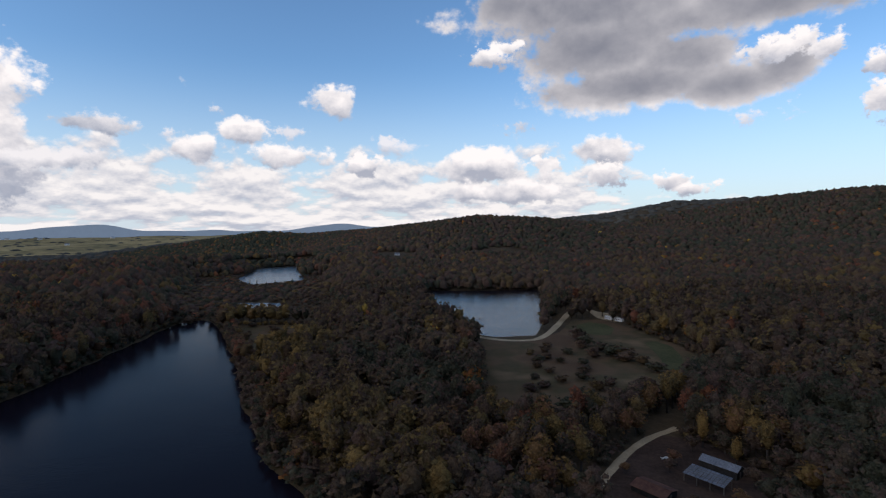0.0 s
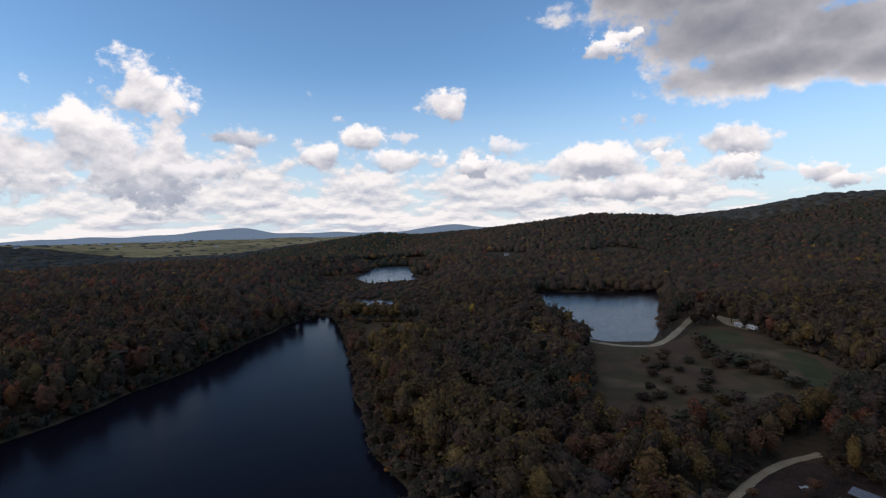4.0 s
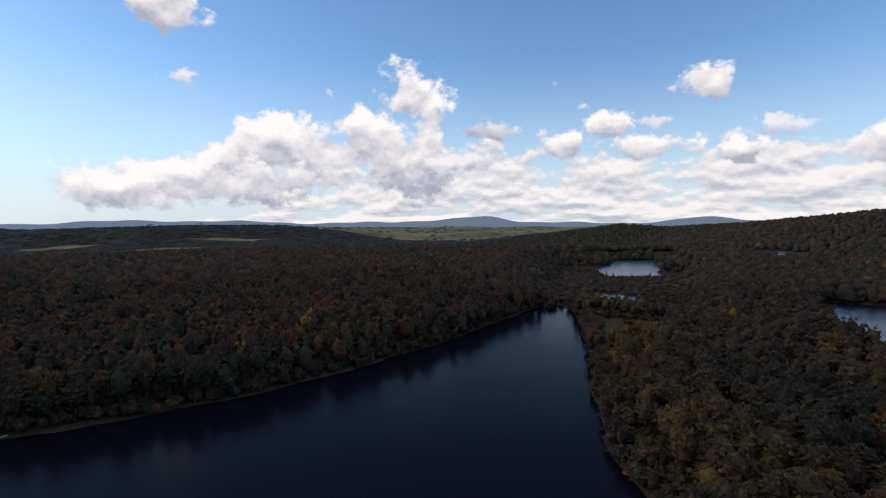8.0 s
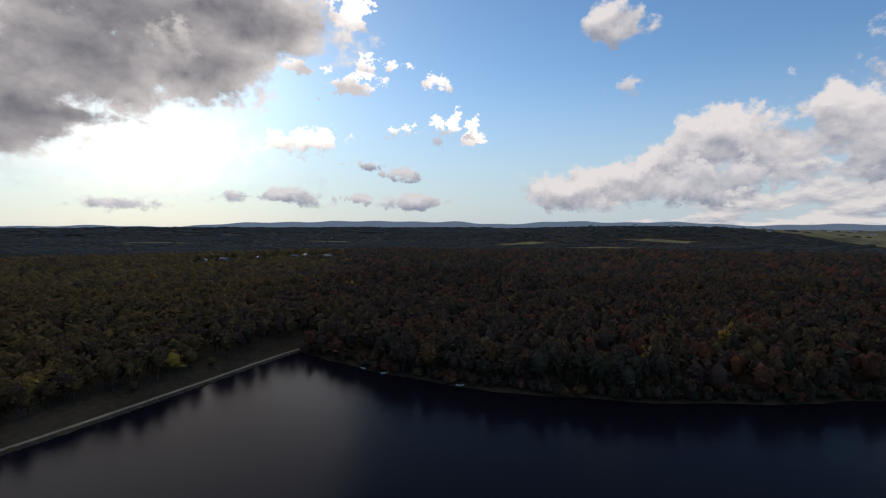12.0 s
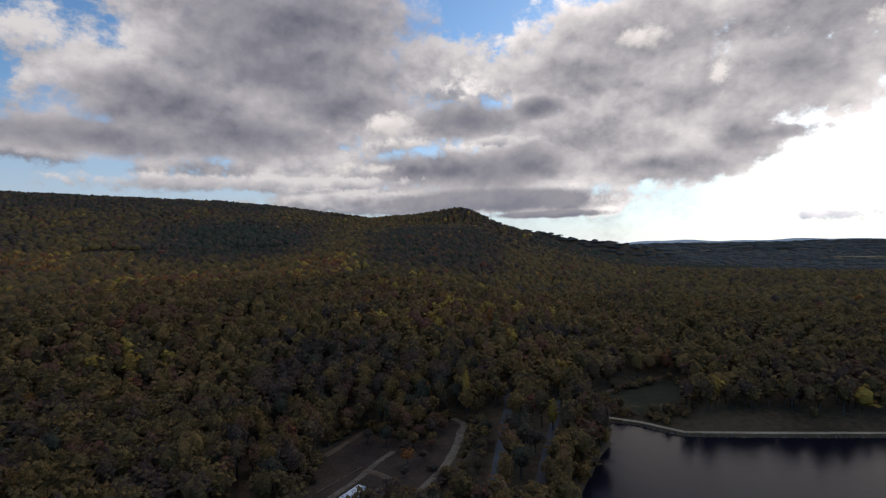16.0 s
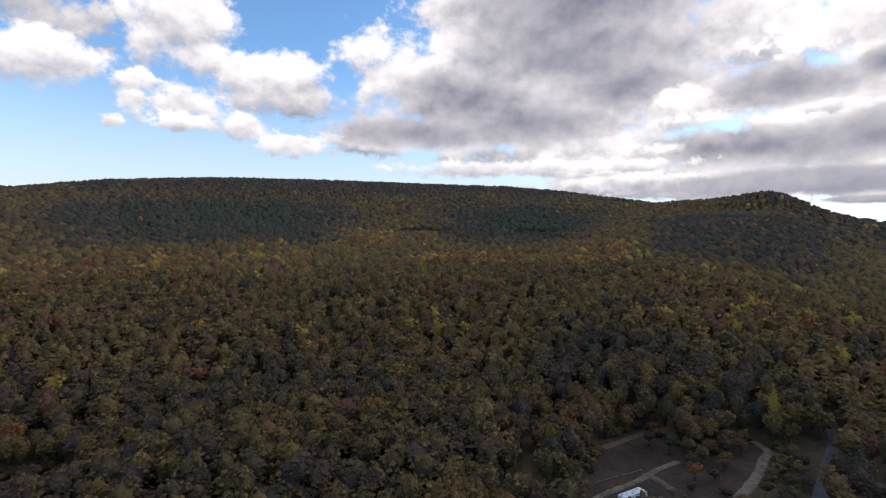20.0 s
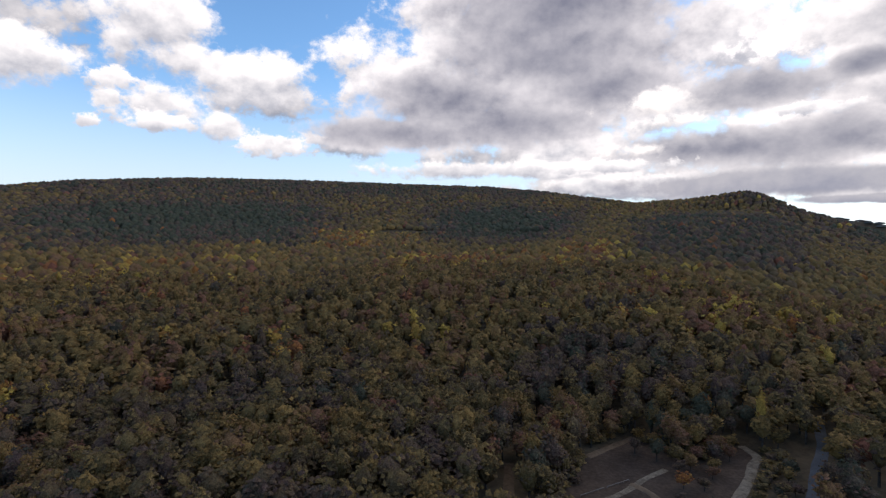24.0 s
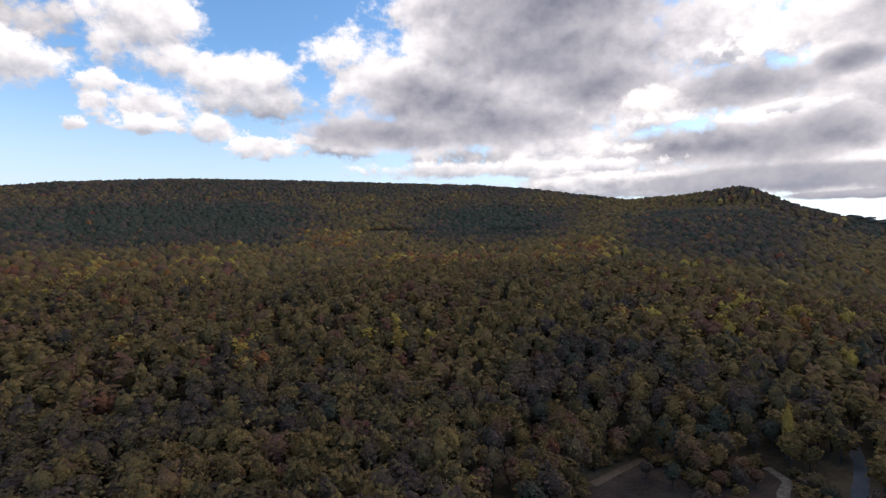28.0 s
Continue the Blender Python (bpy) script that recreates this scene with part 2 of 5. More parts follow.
clouds([(224.4, 14.7, 3.8, 2.7), (213.8, 19.5, 6.1, 4.1), (210.9, 16.5, 6.2, 2.2), (205.1, 15.1, 8.3, 3.1), (213.0, 12.5, 4.1, 2.1), (207.4, 10.6, 2.5, 1.4)], WHITE_SOUTH)
clouds([(217.3, 13.8, 2.5, 1.3), (217.4, 11.8, 1.6, 1.9), (213.0, 10.5, 3.4, 1.0), (219.2, 10.0, 1.2, 0.7), (202.7, 9.0, 4.2, 1.3), (197.4, 9.7, 1.9, 0.8)], WHITE_SOUTH, True)
clouds([(187.7, 17.5, 9.3, 5.6), (183.3, 21.4, 9.1, 5.3), (155.2, 18.5, 8.4, 5.6), (148.1, 17.2, 6.1, 3.3), (160.7, 12.5, 11.0, 3.1), (177.0, 6.8, 17.1, 1.2), (162.2, 4.9, 10.0, 1.5), (169.1, 8.9, 7.4, 2.5)], WHITE_SOUTH)
cloud_bank([(171.9, 23.1, 16.7, 7.2), (171.9, 18.3, 15.8, 5.8), (184.0, 14.4, 11.2, 4.2), (189.6, 10.7, 11.3, 2.2), (177.0, 11.9, 11.1, 3.4), (166.2, 15.1, 10.1, 3.9)], (0.66, 0.64, 0.635), (0.135, 0.142, 0.18), 0.9, 0.42, 1.0)
cloud_bank([(129.6, 14.2, 14, 6), (139.4, 10.4, 16, 5), (117.5, 19.7, 17, 5), (110.7, 15.3, 7.3, 4.9), (119.6, 15.3, 7.8, 5.7), (106.6, 20.0, 8.2, 4.1), (124.9, 9.3, 4.4, 3.3), (133.5, 7.5, 14.2, 2.5), (139.0, 17.5, 13.5, 5.6), (144.2, 3.9, 10.8, 1.4), (123.3, 9.5, 6.7, 1.1), (133.7, 19.6, 12.3, 6)], (1.14, 1.09, 1.03), (0.155, 0.165, 0.20), 1.6, 0.4, 1.0)
cloud_bank([(152.8, 13.4, 8.3, 2.6), (154.5, 8.1, 15.4, 2.6), (146.7, 8.4, 6.7, 2.8), (144.9, 14.3, 3.6, 1.5), (148.2, 4.5, 9.5, 1.3)], (0.62, 0.60, 0.59), (0.14, 0.148, 0.185), 0.95, 0.45, 1.0)
clouds([(161.8, 13.0, 5.2, 1.3), (158.8, 11.0, 5.0, 1.0), (163.3, 8.4, 3.9, 0.8)], BREAK)
clouds([(148.8, 11.1, 3.5, 0.7), (167.3, 7.0, 7.3, 0.8)], WHITE_SOUTH, True)
cloud_bank([(341.6, 22.4, 13.6, 3.6), (328.8, 20.0, 12.4, 2.4), (343.3, 18.2, 8.2, 3.8), (338.8, 14.2, 11.0, 2.4), (326.0, 14.5, 3.4, 2.5), (330.6, 13.2, 5.9, 2.0), (352.9, 22.7, 3.3, 1.9), (334.3, 16.6, 5.1, 2.4)], (0.86, 0.845, 0.84), (0.25, 0.265, 0.31), 1.4, 0.34, 1.5)
clouds([(354.3, 18.0, 2.5, 1.2), (352.3, 18.9, 1.5, 0.8), (326.3, 15.9, 3.0, 1.3), (322.7, 15.3, 1.9, 1.1), (319.2, 13.2, 1.4, 1.1), (319.0, 10.4, 1.2, 1.8)], WHITE, True)
clouds([(351.5, 11.1, 1.8, 1.0), (328.7, 9.8, 1.1, 0.8), (325.3, 9.8, 0.7, 0.9), (5.7, 9.3, 2.1, 0.6)], PUFF, True)
clouds([(34.8, 9.8, 3.6, 0.9), (35.7, 6.9, 3.3, 1.2)], GREY)
clouds([(25.4, 8.2, 2.7, 1.4), (21.1, 10.1, 2.6, 1.2), (16.1, 7.7, 4.7, 1.5)], WHITE)
clouds([(16.6, 10.2, 1.7, 0.8), (27.9, 9.4, 1.3, 0.7), (23.5, 12.3, 0.8, 0.5), (8.8, 6.9, 1.8, 0.8)], PUFF, True)
clouds([(8.7, 6.8, 2.2, 1.2)], WHITE, True)
clouds([(36.7, 9.9, 2.7, 0.9), (38.2, 6.7, 2.9, 0.9)], GREY)
clouds([(4.3, 9.0, 2.5, 0.7)], PUFF)
clouds([(113.0, 17.6, 2.2, 2.0)], BREAK, True)
clouds([(134.7, 20.1, 3.0, 1.2)], BREAK)
clouds([(126.6, 15.2, 1.2, 1.8)], BREAK, True)
clouds([(150.8, 4.7, 16.0, 1.5), (144.9, 2.9, 8.0, 0.5)], LOW_DECK)


back = wnode("ShaderNodeBackground", Strength=1.0)
wlink(paint, back.inputs[0])
wlink(back.outputs[0], wt.nodes.new("ShaderNodeOutputWorld").inputs[0])

sun = new("sun", bpy.data.lights.new("sun", "SUN"))
sun.data.energy, sun.data.angle, sun.data.color = 0.5, radians(40), (1.0, 0.92, 0.82)
sun.matrix_basis = look((0, 0, 0), -heading(SUN_AZ, SUN_EL))
tagged(sun, kind="structure")

# ---------------------------------------------------------------- materials


def material(name, rough=0.9, spec=0.2, metal=0.0):
    m = bpy.data.materials.new(name)
    m.use_nodes = True
    b = m.node_tree.nodes["Principled BSDF"]
    b.inputs["Roughness"].default_value, b.inputs["Specular IOR Level"].default_value, b.inputs["Metallic"].default_value = rough, spec, metal
    return m, m.node_tree, b


def noise_at(t, scale, detail=6.0, rough=0.6, object_space=False):
    c = t.nodes.new("ShaderNodeTexCoord")
    n = t.nodes.new("ShaderNodeTexNoise")
    n.inputs["Scale"].default_value, n.inputs["Detail"].default_value, n.inputs["Roughness"].default_value = scale, detail, rough
    if object_space:
        t.links.new(c.outputs["Object"], n.inputs["Vector"])
    else:
        g = t.nodes.new("ShaderNodeNewGeometry")
        t.links.new(g.outputs["Position"], n.inputs["Vector"])
    return n.outputs[0]


def ramp_of(t, fac, stops):
    r = t.nodes.new("ShaderNodeValToRGB")
    e = r.color_ramp.elements
    while len(e) < len(stops):
        e.new(0.5)
    for el, (p, c) in zip(e, stops):
        el.position, el.color = p, (*c, 1)
    t.links.new(fac, r.inputs[0])
    return r.outputs[0]


def bump_of(t, b, height, strength, distance):
    n = t.nodes.new("ShaderNodeBump")
    n.inputs["Strength"].default_value, n.inputs["Distance"].default_value = strength, distance
    t.links.new(height, n.inputs["Height"])
    t.links.new(n.outputs[0], b.inputs["Normal"])


def surface(name, low, high, scale, fine, rough=0.9, spec=0.2, metal=0.0, bump=0.3, reach=0.05, object_space=True):
    """A worn surface: two colours blotched at one scale and grained at a finer one."""
    m, t, b = material(name, rough, spec, metal)
    big, small = noise_at(t, scale, 5, 0.6, object_space), noise_at(t, fine, 4, 0.6, object_space)
    fac = math_node(t, "MULTIPLY_ADD", math_node(t, "SUBTRACT", small, 0.5), 0.8, big)
    t.links.new(ramp_of(t, fac, ((0.3, low), (0.7, high))), b.inputs["Base Color"])
    bump_of(t, b, small, bump, reach)
    return m


def leaf_material(name, stops, spread=1.0):
    """Foliage whose colour runs along the tree's own tint, with small changes from spray to spray and from stand to stand."""
    m, t, b = material(name, 0.85, 0.04)
    a = t.nodes.new("ShaderNodeAttribute")
    a.attribute_name = "tint"
    g = t.nodes.new("ShaderNodeNewGeometry")
    o = t.nodes.new("ShaderNodeObjectInfo")
    stand = math_node(t, "SUBTRACT", noise_at(t, 0.009, 4, 0.62), 0.5)
    fac = math_node(t, "MULTIPLY_ADD", stand, 0.38, a.outputs["Fac"])
    fac = math_node(t, "MULTIPLY_ADD", math_node(t, "SUBTRACT", g.outputs["Random Per Island"], 0.5), 0.16, fac)
    fac = math_node(t, "MULTIPLY_ADD", math_node(t, "SUBTRACT", o.outputs["Random"], 0.5), 0.10, fac)
    col = ramp_of(t, fac, stops)
    hsv = t.nodes.new("ShaderNodeHueSaturation")
    fine, coarse = noise_at(t, 1.3, 3, 0.75), noise_at(t, 0.10, 3, 0.6)
    grain = math_node(t, "MULTIPLY_ADD", math_node(t, "SUBTRACT", fine, 0.5), 2.2 * spread, math_node(t, "MULTIPLY_ADD", math_node(t, "SUBTRACT", coarse, 0.5), 0.9, 1.10 - 0.28 * spread))
    t.links.new(math_node(t, "MAXIMUM", math_node(t, "MULTIPLY_ADD", g.outputs["Random Per Island"], 0.55 * spread, grain), 0.2), hsv.inputs["Value"])
    bump_of(t, b, fine, 1.0, 1.2)
    t.links.new(col, hsv.inputs["Color"])
    t.links.new(hsv.outputs[0], b.inputs["Base Color"])
    return m


LEAF_TONES = ((0.0, (0.060, 0.062, 0.040)), (0.08, (0.070, 0.060, 0.040)), (0.15, (0.092, 0.058, 0.048)), (0.30, (0.121, 0.085, 0.036)), (0.45, (0.190, 0.116, 0.040)), (0.60, (0.140, 0.072, 0.046)),
              (0.73, (0.155, 0.060, 0.038)), (0.84, (0.24, 0.098, 0.030)), (0.95, (0.31, 0.205, 0.045)))
LEAF = leaf_material("autumn_foliage", LEAF_TONES)
# the same leaves, contrast lowered in the colour to imitate distance
LEAF_FAR = leaf_material("far_softened_foliage", LEAF_TONES, 0.45)
BARK = surface("bark", (0.042, 0.033, 0.028), (0.095, 0.078, 0.066), 0.6, 5.0)
GROUND = surface("forest_floor", (0.050, 0.036, 0.022), (0.11, 0.080, 0.048), 0.02, 0.35, 0.95, 0.1, bump=0.6, reach=0.4, object_space=False)
GRASS = surface("dry_meadow_grass", (0.075, 0.046, 0.026), (0.13, 0.088, 0.050), 0.025, 0.5, 0.95, 0.1, bump=0.5, reach=0.15, object_space=False)
mt = GRASS.node_tree
tone = ramp_of(mt, noise_at(mt, 0.022, 3, 0.55), ((0.36, (0.095, 0.056, 0.034)), (0.46, (0.125, 0.080, 0.046)), (0.56, (0.062, 0.056, 0.026)), (0.68, (0.20, 0.135, 0.078))))
mt.links.new(mix_colour(mt, 0.7, mt.nodes["Principled BSDF"].inputs["Base Color"].links[0].from_socket, tone), mt.nodes["Principled BSDF"].inputs["Base Color"])
LAWN = surface("mown_green_grass", (0.026, 0.027, 0.014), (0.050, 0.046, 0.025), 0.03, 0.6, 0.95, 0.1, bump=0.4, reach=0.1, object_space=False)
PASTURE = surface("green_pasture", (0.050, 0.054, 0.022), (0.090, 0.086, 0.040), 0.04, 0.6, 0.95, 0.1, bump=0.4, reach=0.1, object_space=False)
GRAVEL = surface("pale_gravel", (0.30, 0.235, 0.150), (0.50, 0.395, 0.26), 0.08, 1.5, 0.95, 0.1, bump=0.4, reach=0.05, object_space=False)
TRACK = surface("worn_camp_gravel", (0.10, 0.075, 0.052), (0.25, 0.198, 0.14), 0.25, 1.6, 0.95, 0.1, bump=0.4, reach=0.06, object_space=False)
DIRT = surface("brown_dirt", (0.090, 0.060, 0.038), (0.18, 0.125, 0.080), 0.06, 0.9, 0.95, 0.1, bump=0.4, reach=0.08, object_space=False)
SOIL = surface("dark_leaf_littered_soil", (0.042, 0.028, 0.020), (0.088, 0.060, 0.042), 0.07, 0.8, 0.95, 0.1, bump=0.5, reach=0.1, object_space=False)
LITTER = surface("dark_red_leaf_litter", (0.036, 0.024, 0.019), (0.078, 0.050, 0.038), 0.09, 0.9, 0.95, 0.1, bump=0.5, reach=0.1, object_space=False)
ASPHALT = surface("worn_asphalt", (0.06, 0.06, 0.065), (0.11, 0.11, 0.115), 0.1, 2.0, 0.85, 0.2, bump=0.2, reach=0.02, object_space=False)
# distant trees greyed: haze is mixed into this base colour
HAZED_WOODS = surface("distant_hazed_woods", (0.066, 0.069, 0.067), (0.115, 0.108, 0.092), 0.004, 0.05, 0.95, 0.05, bump=0.6, reach=3.0, object_space=False)
# pale tone of these fields also stands in for sunlight on them
FIELD = surface("sun_pale_stubble", (0.15, 0.125, 0.055), (0.44, 0.33, 0.15), 0.003, 0.02, 0.95, 0.1, bump=0.2, reach=0.5, object_space=False)
# haze over the far mountains is put into this blue colour and glow
HAZE_RANGE = surface("haze_blue_mountains", (0.060, 0.085, 0.115), (0.085, 0.115, 0.150), 0.004, 0.03, 1.0, 0.0, bump=0.5, reach=8.0, object_space=False)
far_shader = HAZE_RANGE.node_tree.nodes["Principled BSDF"]
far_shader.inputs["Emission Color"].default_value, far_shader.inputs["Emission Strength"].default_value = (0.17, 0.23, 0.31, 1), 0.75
RIPRAP = surface("dam_stone", (0.07, 0.06, 0.05), (0.17, 0.15, 0.13), 0.3, 2.0, 0.95, 0.15, bump=0.8, reach=0.2, object_space=False)
WHITE_PAINT = surface("white_gelcoat", (0.62, 0.62, 0.62), (0.82, 0.82, 0.81), 0.5, 4.0, 0.35, 0.5, bump=0.05, reach=0.01)
GLASS_DARK = surface("dark_window", (0.01, 0.012, 0.015), (0.03, 0.034, 0.04), 1.0, 6.0, 0.08, 0.5, bump=0.0)
TIN = surface("galvanised_roofing", (0.10, 0.115, 0.14), (0.24, 0.26, 0.30), 0.25, 2.0, 0.5, 0.4, 0.3, bump=0.1, reach=0.01)
RUST = surface("rusted_roofing", (0.07, 0.030, 0.022), (0.16, 0.075, 0.05), 0.4, 3.0, 0.8, 0.3, 0.2, bump=0.3, reach=0.02)
BOARD = surface("weathered_boards", (0.10, 0.085, 0.07), (0.20, 0.17, 0.14), 0.8, 6.0, 0.9, 0.2, bump=0.3, reach=0.02)
DARK_BOARD = surface("dark_boards", (0.022, 0.019, 0.017), (0.050, 0.043, 0.038), 0.8, 6.0, 0.9, 0.2, bump=0.3, reach=0.02)
RUBBER = surface("black_rubber", (0.015, 0.015, 0.015), (0.035, 0.035, 0.035), 2.0, 10.0, 0.8, 0.3)


def water_material(name, gloss):
    m, t, b = material(name, 0.06, gloss)
    b.inputs["IOR"].default_value = 1.33
    b.inputs["Base Color"].default_value = (0.010, 0.0085, 0.014, 1)
    ripple = math_node(t, "MULTIPLY_ADD", noise_at(t, 0.05, 3, 0.5), 2.0, noise_at(t, 0.8, 4, 0.6))
    bump_of(t, b, ripple, 0.5, 0.10)
    patch = noise_at(t, 0.012, 3, 0.5)
    t.links.new(math_node(t, "MULTIPLY_ADD", patch, 0.22, 0.05), b.inputs["Roughness"])
    return m


WATER = water_material("still_lake_water", 0.04)
WATER_BRIGHT = water_material("rippled_lake_water", 0.5)
rippled = WATER_BRIGHT.node_tree
for node in rippled.nodes:
    if node.type == "BUMP":
        node.inputs["Strength"].default_value, node.inputs["Distance"].default_value = 0.8, 0.22
WATER_POND, pond_tree, pond_shader = material("still_bright_water", 0.26, 0.8)
pond_shader.inputs["IOR"].default_value, pond_shader.inputs["Base Color"].default_value = 1.33, (0.05, 0.055, 0.06, 1)
bump_of(pond_tree, pond_shader, noise_at(pond_tree, 0.35, 4, 0.6), 0.5, 0.12)

# ---------------------------------------------------------------- plan of the land (metres, lake level 0)
LAKE = [(-41, 147), (-66, 176), (-82, 211), (-105, 256), (-126, 300), (-158, 365), (-187, 415), (-208, 441), (-226, 437), (-223, 400), (-216, 340), (-213, 295), (-208, 236),
        (-207, 175), (-212, 125), (-225, 77), (-243, 36), (-263, 4), (-290, -28), (-318, -54), (-310, -63), (-286, -75), (-251, -93), (-223, -108), (-182, -130), (-175, -148), (-165, -161), (-160, -154), (-147, -136), (-135, -129), (-122, -119), (-106, -107),
        (-84, -80), (-62, -40), (-44, 20), (-34, 90)]


def uneven(line, step, sway, seed):
    """A shore line broken into short lengths that wander, but for the dam's straight stretch."""
    r, out = np.random.RandomState(seed), []
    for (ax, ay), (bx, by) in zip(line, line[1:] + line[:1]):
        long = math.hypot(bx - ax, by - ay)
        n = max(1, int(long / step))
        dam_side = max(ay, by) < -53 and max(ax, bx) < -164
        for i in range(n):
            off = 0 if dam_side or i == 0 else r.uniform(-sway, sway)
            out.append((ax + (bx - ax) * i / n - (by - ay) / long * off, ay + (by - ay) * i / n + (bx - ax) / long * off))
    return out


LAKE = uneven(LAKE, 11.0, 2.6, 3)
LAKE_UPPER = [(-18, 622), (45, 612), (119, 614), (102, 520), (88, 452), (78, 396), (66, 358), (38, 354), (20, 368), (8, 405), (-6, 450), (-16, 500), (-24, 560)]
POND = [(-325, 800), (-372, 1030), (-306, 1062), (-262, 930), (-210, 768), (-268, 708)]
MARSH = [(-222, 545), (-168, 538), (-160, 512), (-205, 508)]
WATERS = ((LAKE, 0.0), (LAKE_UPPER, 1.5), (POND, 0.5), (MARSH, 0.4))
MEADOW = [(26, 344), (18, 228), (24, 194), (50, 192), (76, 206), (110, 228), (146, 264), (150, 318), (142, 366), (128, 412), (104, 404), (84, 362), (62, 336)]
CLEARING = [(-184, 402), (-110, 404), (-90, 352), (-118, 300), (-132, 312)]
CAMP = [(-14, -120), (-20, -133), (-25, -150), (-34, -167), (-46, -180), (-59, -192), (-66, -184), (-70, -171), (-84, -175), (-93, -187), (-102, -182), (-100, -172), (-77, -147), (-60, -129), (-42, -113), (-30, -108)]
BELOW_DAM = [(-186, -140), (-178, -152), (-172, -164), (-183, -181), (-236, -186), (-229, -166), (-208, -152)]
DRIVE_SIDE = [(-48, -112), (-62, -126), (-80, -143), (-96, -164), (-107, -178), (-115, -172), (-103, -152), (-86, -130), (-68, -106)]
YARD = [(38, 132), (48, 150), (64, 170), (80, 182), (92, 176), (100, 150), (92, 124), (70, 112), (42, 114)]
SHED_LOT = [(138, -98), (168, -98), (174, -118), (152, -127), (136, -121)]
DAM_UPPER = [(10, 374), (24, 346), (46, 334), (70, 340), (90, 366), (104, 402), (98, 412), (84, 382), (68, 356), (38, 352), (20, 366)]
LOW_GROWTH = [(-250, 446), (-104, 430), (-120, 560), (-180, 740), (-196, 830), (-345, 860), (-385, 800), (-330, 640)]
FARMLAND = [(58, 3150), (50, 3000), (42, 2800), (34, 2800), (26, 2900), (22, 3200), (22, 4620), (34, 4640), (46, 4640), (56, 4640), (60, 3700)]
BANK = [(-45, 150), (-57, 165), (-69, 180), (-82, 205), (-92, 230), (-104, 254), (-117, 283), (-107, 286), (-92, 252), (-76, 222), (-60, 188), (-42, 166), (-27, 146), (-27, 112), (-36, 108)]
OPEN = (BANK, DAM_UPPER, MEADOW, CLEARING, CAMP, BELOW_DAM, YARD, SHED_LOT)
# crests of the hills: compass turn, distance, height
RIDGE = [(346, 3000, 120), (340, 2550, 138), (335, 2250, 168), (330, 2100, 164), (318, 1900, 173), (300, 1800, 165), (270, 1700, 150), (245, 1720, 150), (227, 1750, 185), (221, 1780, 216), (211, 1800, 242), (204, 1800, 246), (197.6, 1800, 246), (191, 1790, 241), (185, 1780, 235), (179, 1760, 227), (173, 1720, 208), (168.5, 1690, 186), (165, 1670, 167), (161, 1640, 146)]
TAIL = [(168, 1680, 184), (165.5, 1640, 171), (162, 1590, 161), (159, 1550, 162), (157, 1520, 163), (155.6, 1500, 168), (154.4, 1492, 174), (153.2, 1490, 176), (152, 1490, 169), (151, 1490, 156), (149.5, 1495, 135), (148, 1500, 112), (145.5, 1520, 85), (142, 1580, 52)]
KNOB = [(154.6, 1495, 172), (152.6, 1490, 173)]
WEST_BANK = [(12, 980, 16), (24, 960, 22), (40, 920, 24), (60, 880, 22), (80, 860, 20), (100, 900, 16), (118, 960, 10)]
SPUR = [(155, 1380, 130), (156, 1150, 112), (159, 950, 88), (164, 760, 64), (170, 620, 44)]
NORTH_HILL = [(27, 2500, 20), (23, 2350, 44), (19, 2200, 63), (14, 2150, 52), (7, 1900, 68), (1.4, 1600, 85), (355.6, 1480, 103), (349, 1480, 94), (343, 1430, 76), (337, 1380, 56), (330, 1340, 36)]
PLATEAU = [(80, 3300, 20), (74, 3100, 48), (66, 3000, 60), (57, 3100, 58), (50, 3300, 40)]
FAR_HILL = [(151, 2700, 144), (148.4, 2700, 144), (146.5, 2700, 142), (144.5, 2700, 130), (143, 2700, 118), (141.5, 2700, 94), (139.5, 2700, 80), (137, 2700, 68), (134, 2700, 45)]
KNOLL = [(206, 390, 20), (196, 410, 28), (186, 420, 31), (177, 405, 30), (168, 365, 23)]
HILLS = ((KNOLL, 105, 2.0), (RIDGE, 430, 1.6), (KNOB, 60, 1.7), (TAIL, 190, 1.8), (WEST_BANK, 330, 2.0), (SPUR, 190, 1.7), (NORTH_HILL, 330, 1.8), (PLATEAU, 420, 2.0), (FAR_HILL, 160, 1.8))


def polar(az, r):
    return -r * math.sin(radians(az)), r * math.cos(radians(az))


def inside_by(poly, x, y):
    """How far each place lies inside a polygon (negative: outside)."""
    best, odd = np.full(x.shape, 1e9), np.zeros(x.shape, bool)
    for (ax, ay), (bx, by) in zip(poly, poly[1:] + poly[:1]):
        dx, dy = bx - ax, by - ay
        k = np.clip(((x - ax) * dx + (y - ay) * dy) / (dx * dx + dy * dy), 0, 1)
        best = np.minimum(best, (x - ax - k * dx) ** 2 + (y - ay - k * dy) ** 2)
        odd ^= ((ay > y) != (by > y)) & (x < dx * (y - ay) / (dy if dy else 1e-9) + ax)
    return np.where(odd, 1, -1) * np.sqrt(best)


def crest(line, x, y):
    """Distance to a crest line and its height there."""
    pts = [(*polar(a, r), h) for a, r, h in line]
    best, tall = np.full(x.shape, 1e18), np.zeros(x.shape)
    for (ax, ay, ah), (bx, by, bh) in zip(pts, pts[1:]):
        dx, dy = bx - ax, by - ay
        k = np.clip(((x - ax) * dx + (y - ay) * dy) / (dx * dx + dy * dy), 0, 1)
        d = (x - ax - k * dx) ** 2 + (y - ay - k * dy) ** 2
        tall = np.where(d < best, ah + k * (bh - ah), tall)
        best = np.minimum(best, d)
    return np.sqrt(best), tall


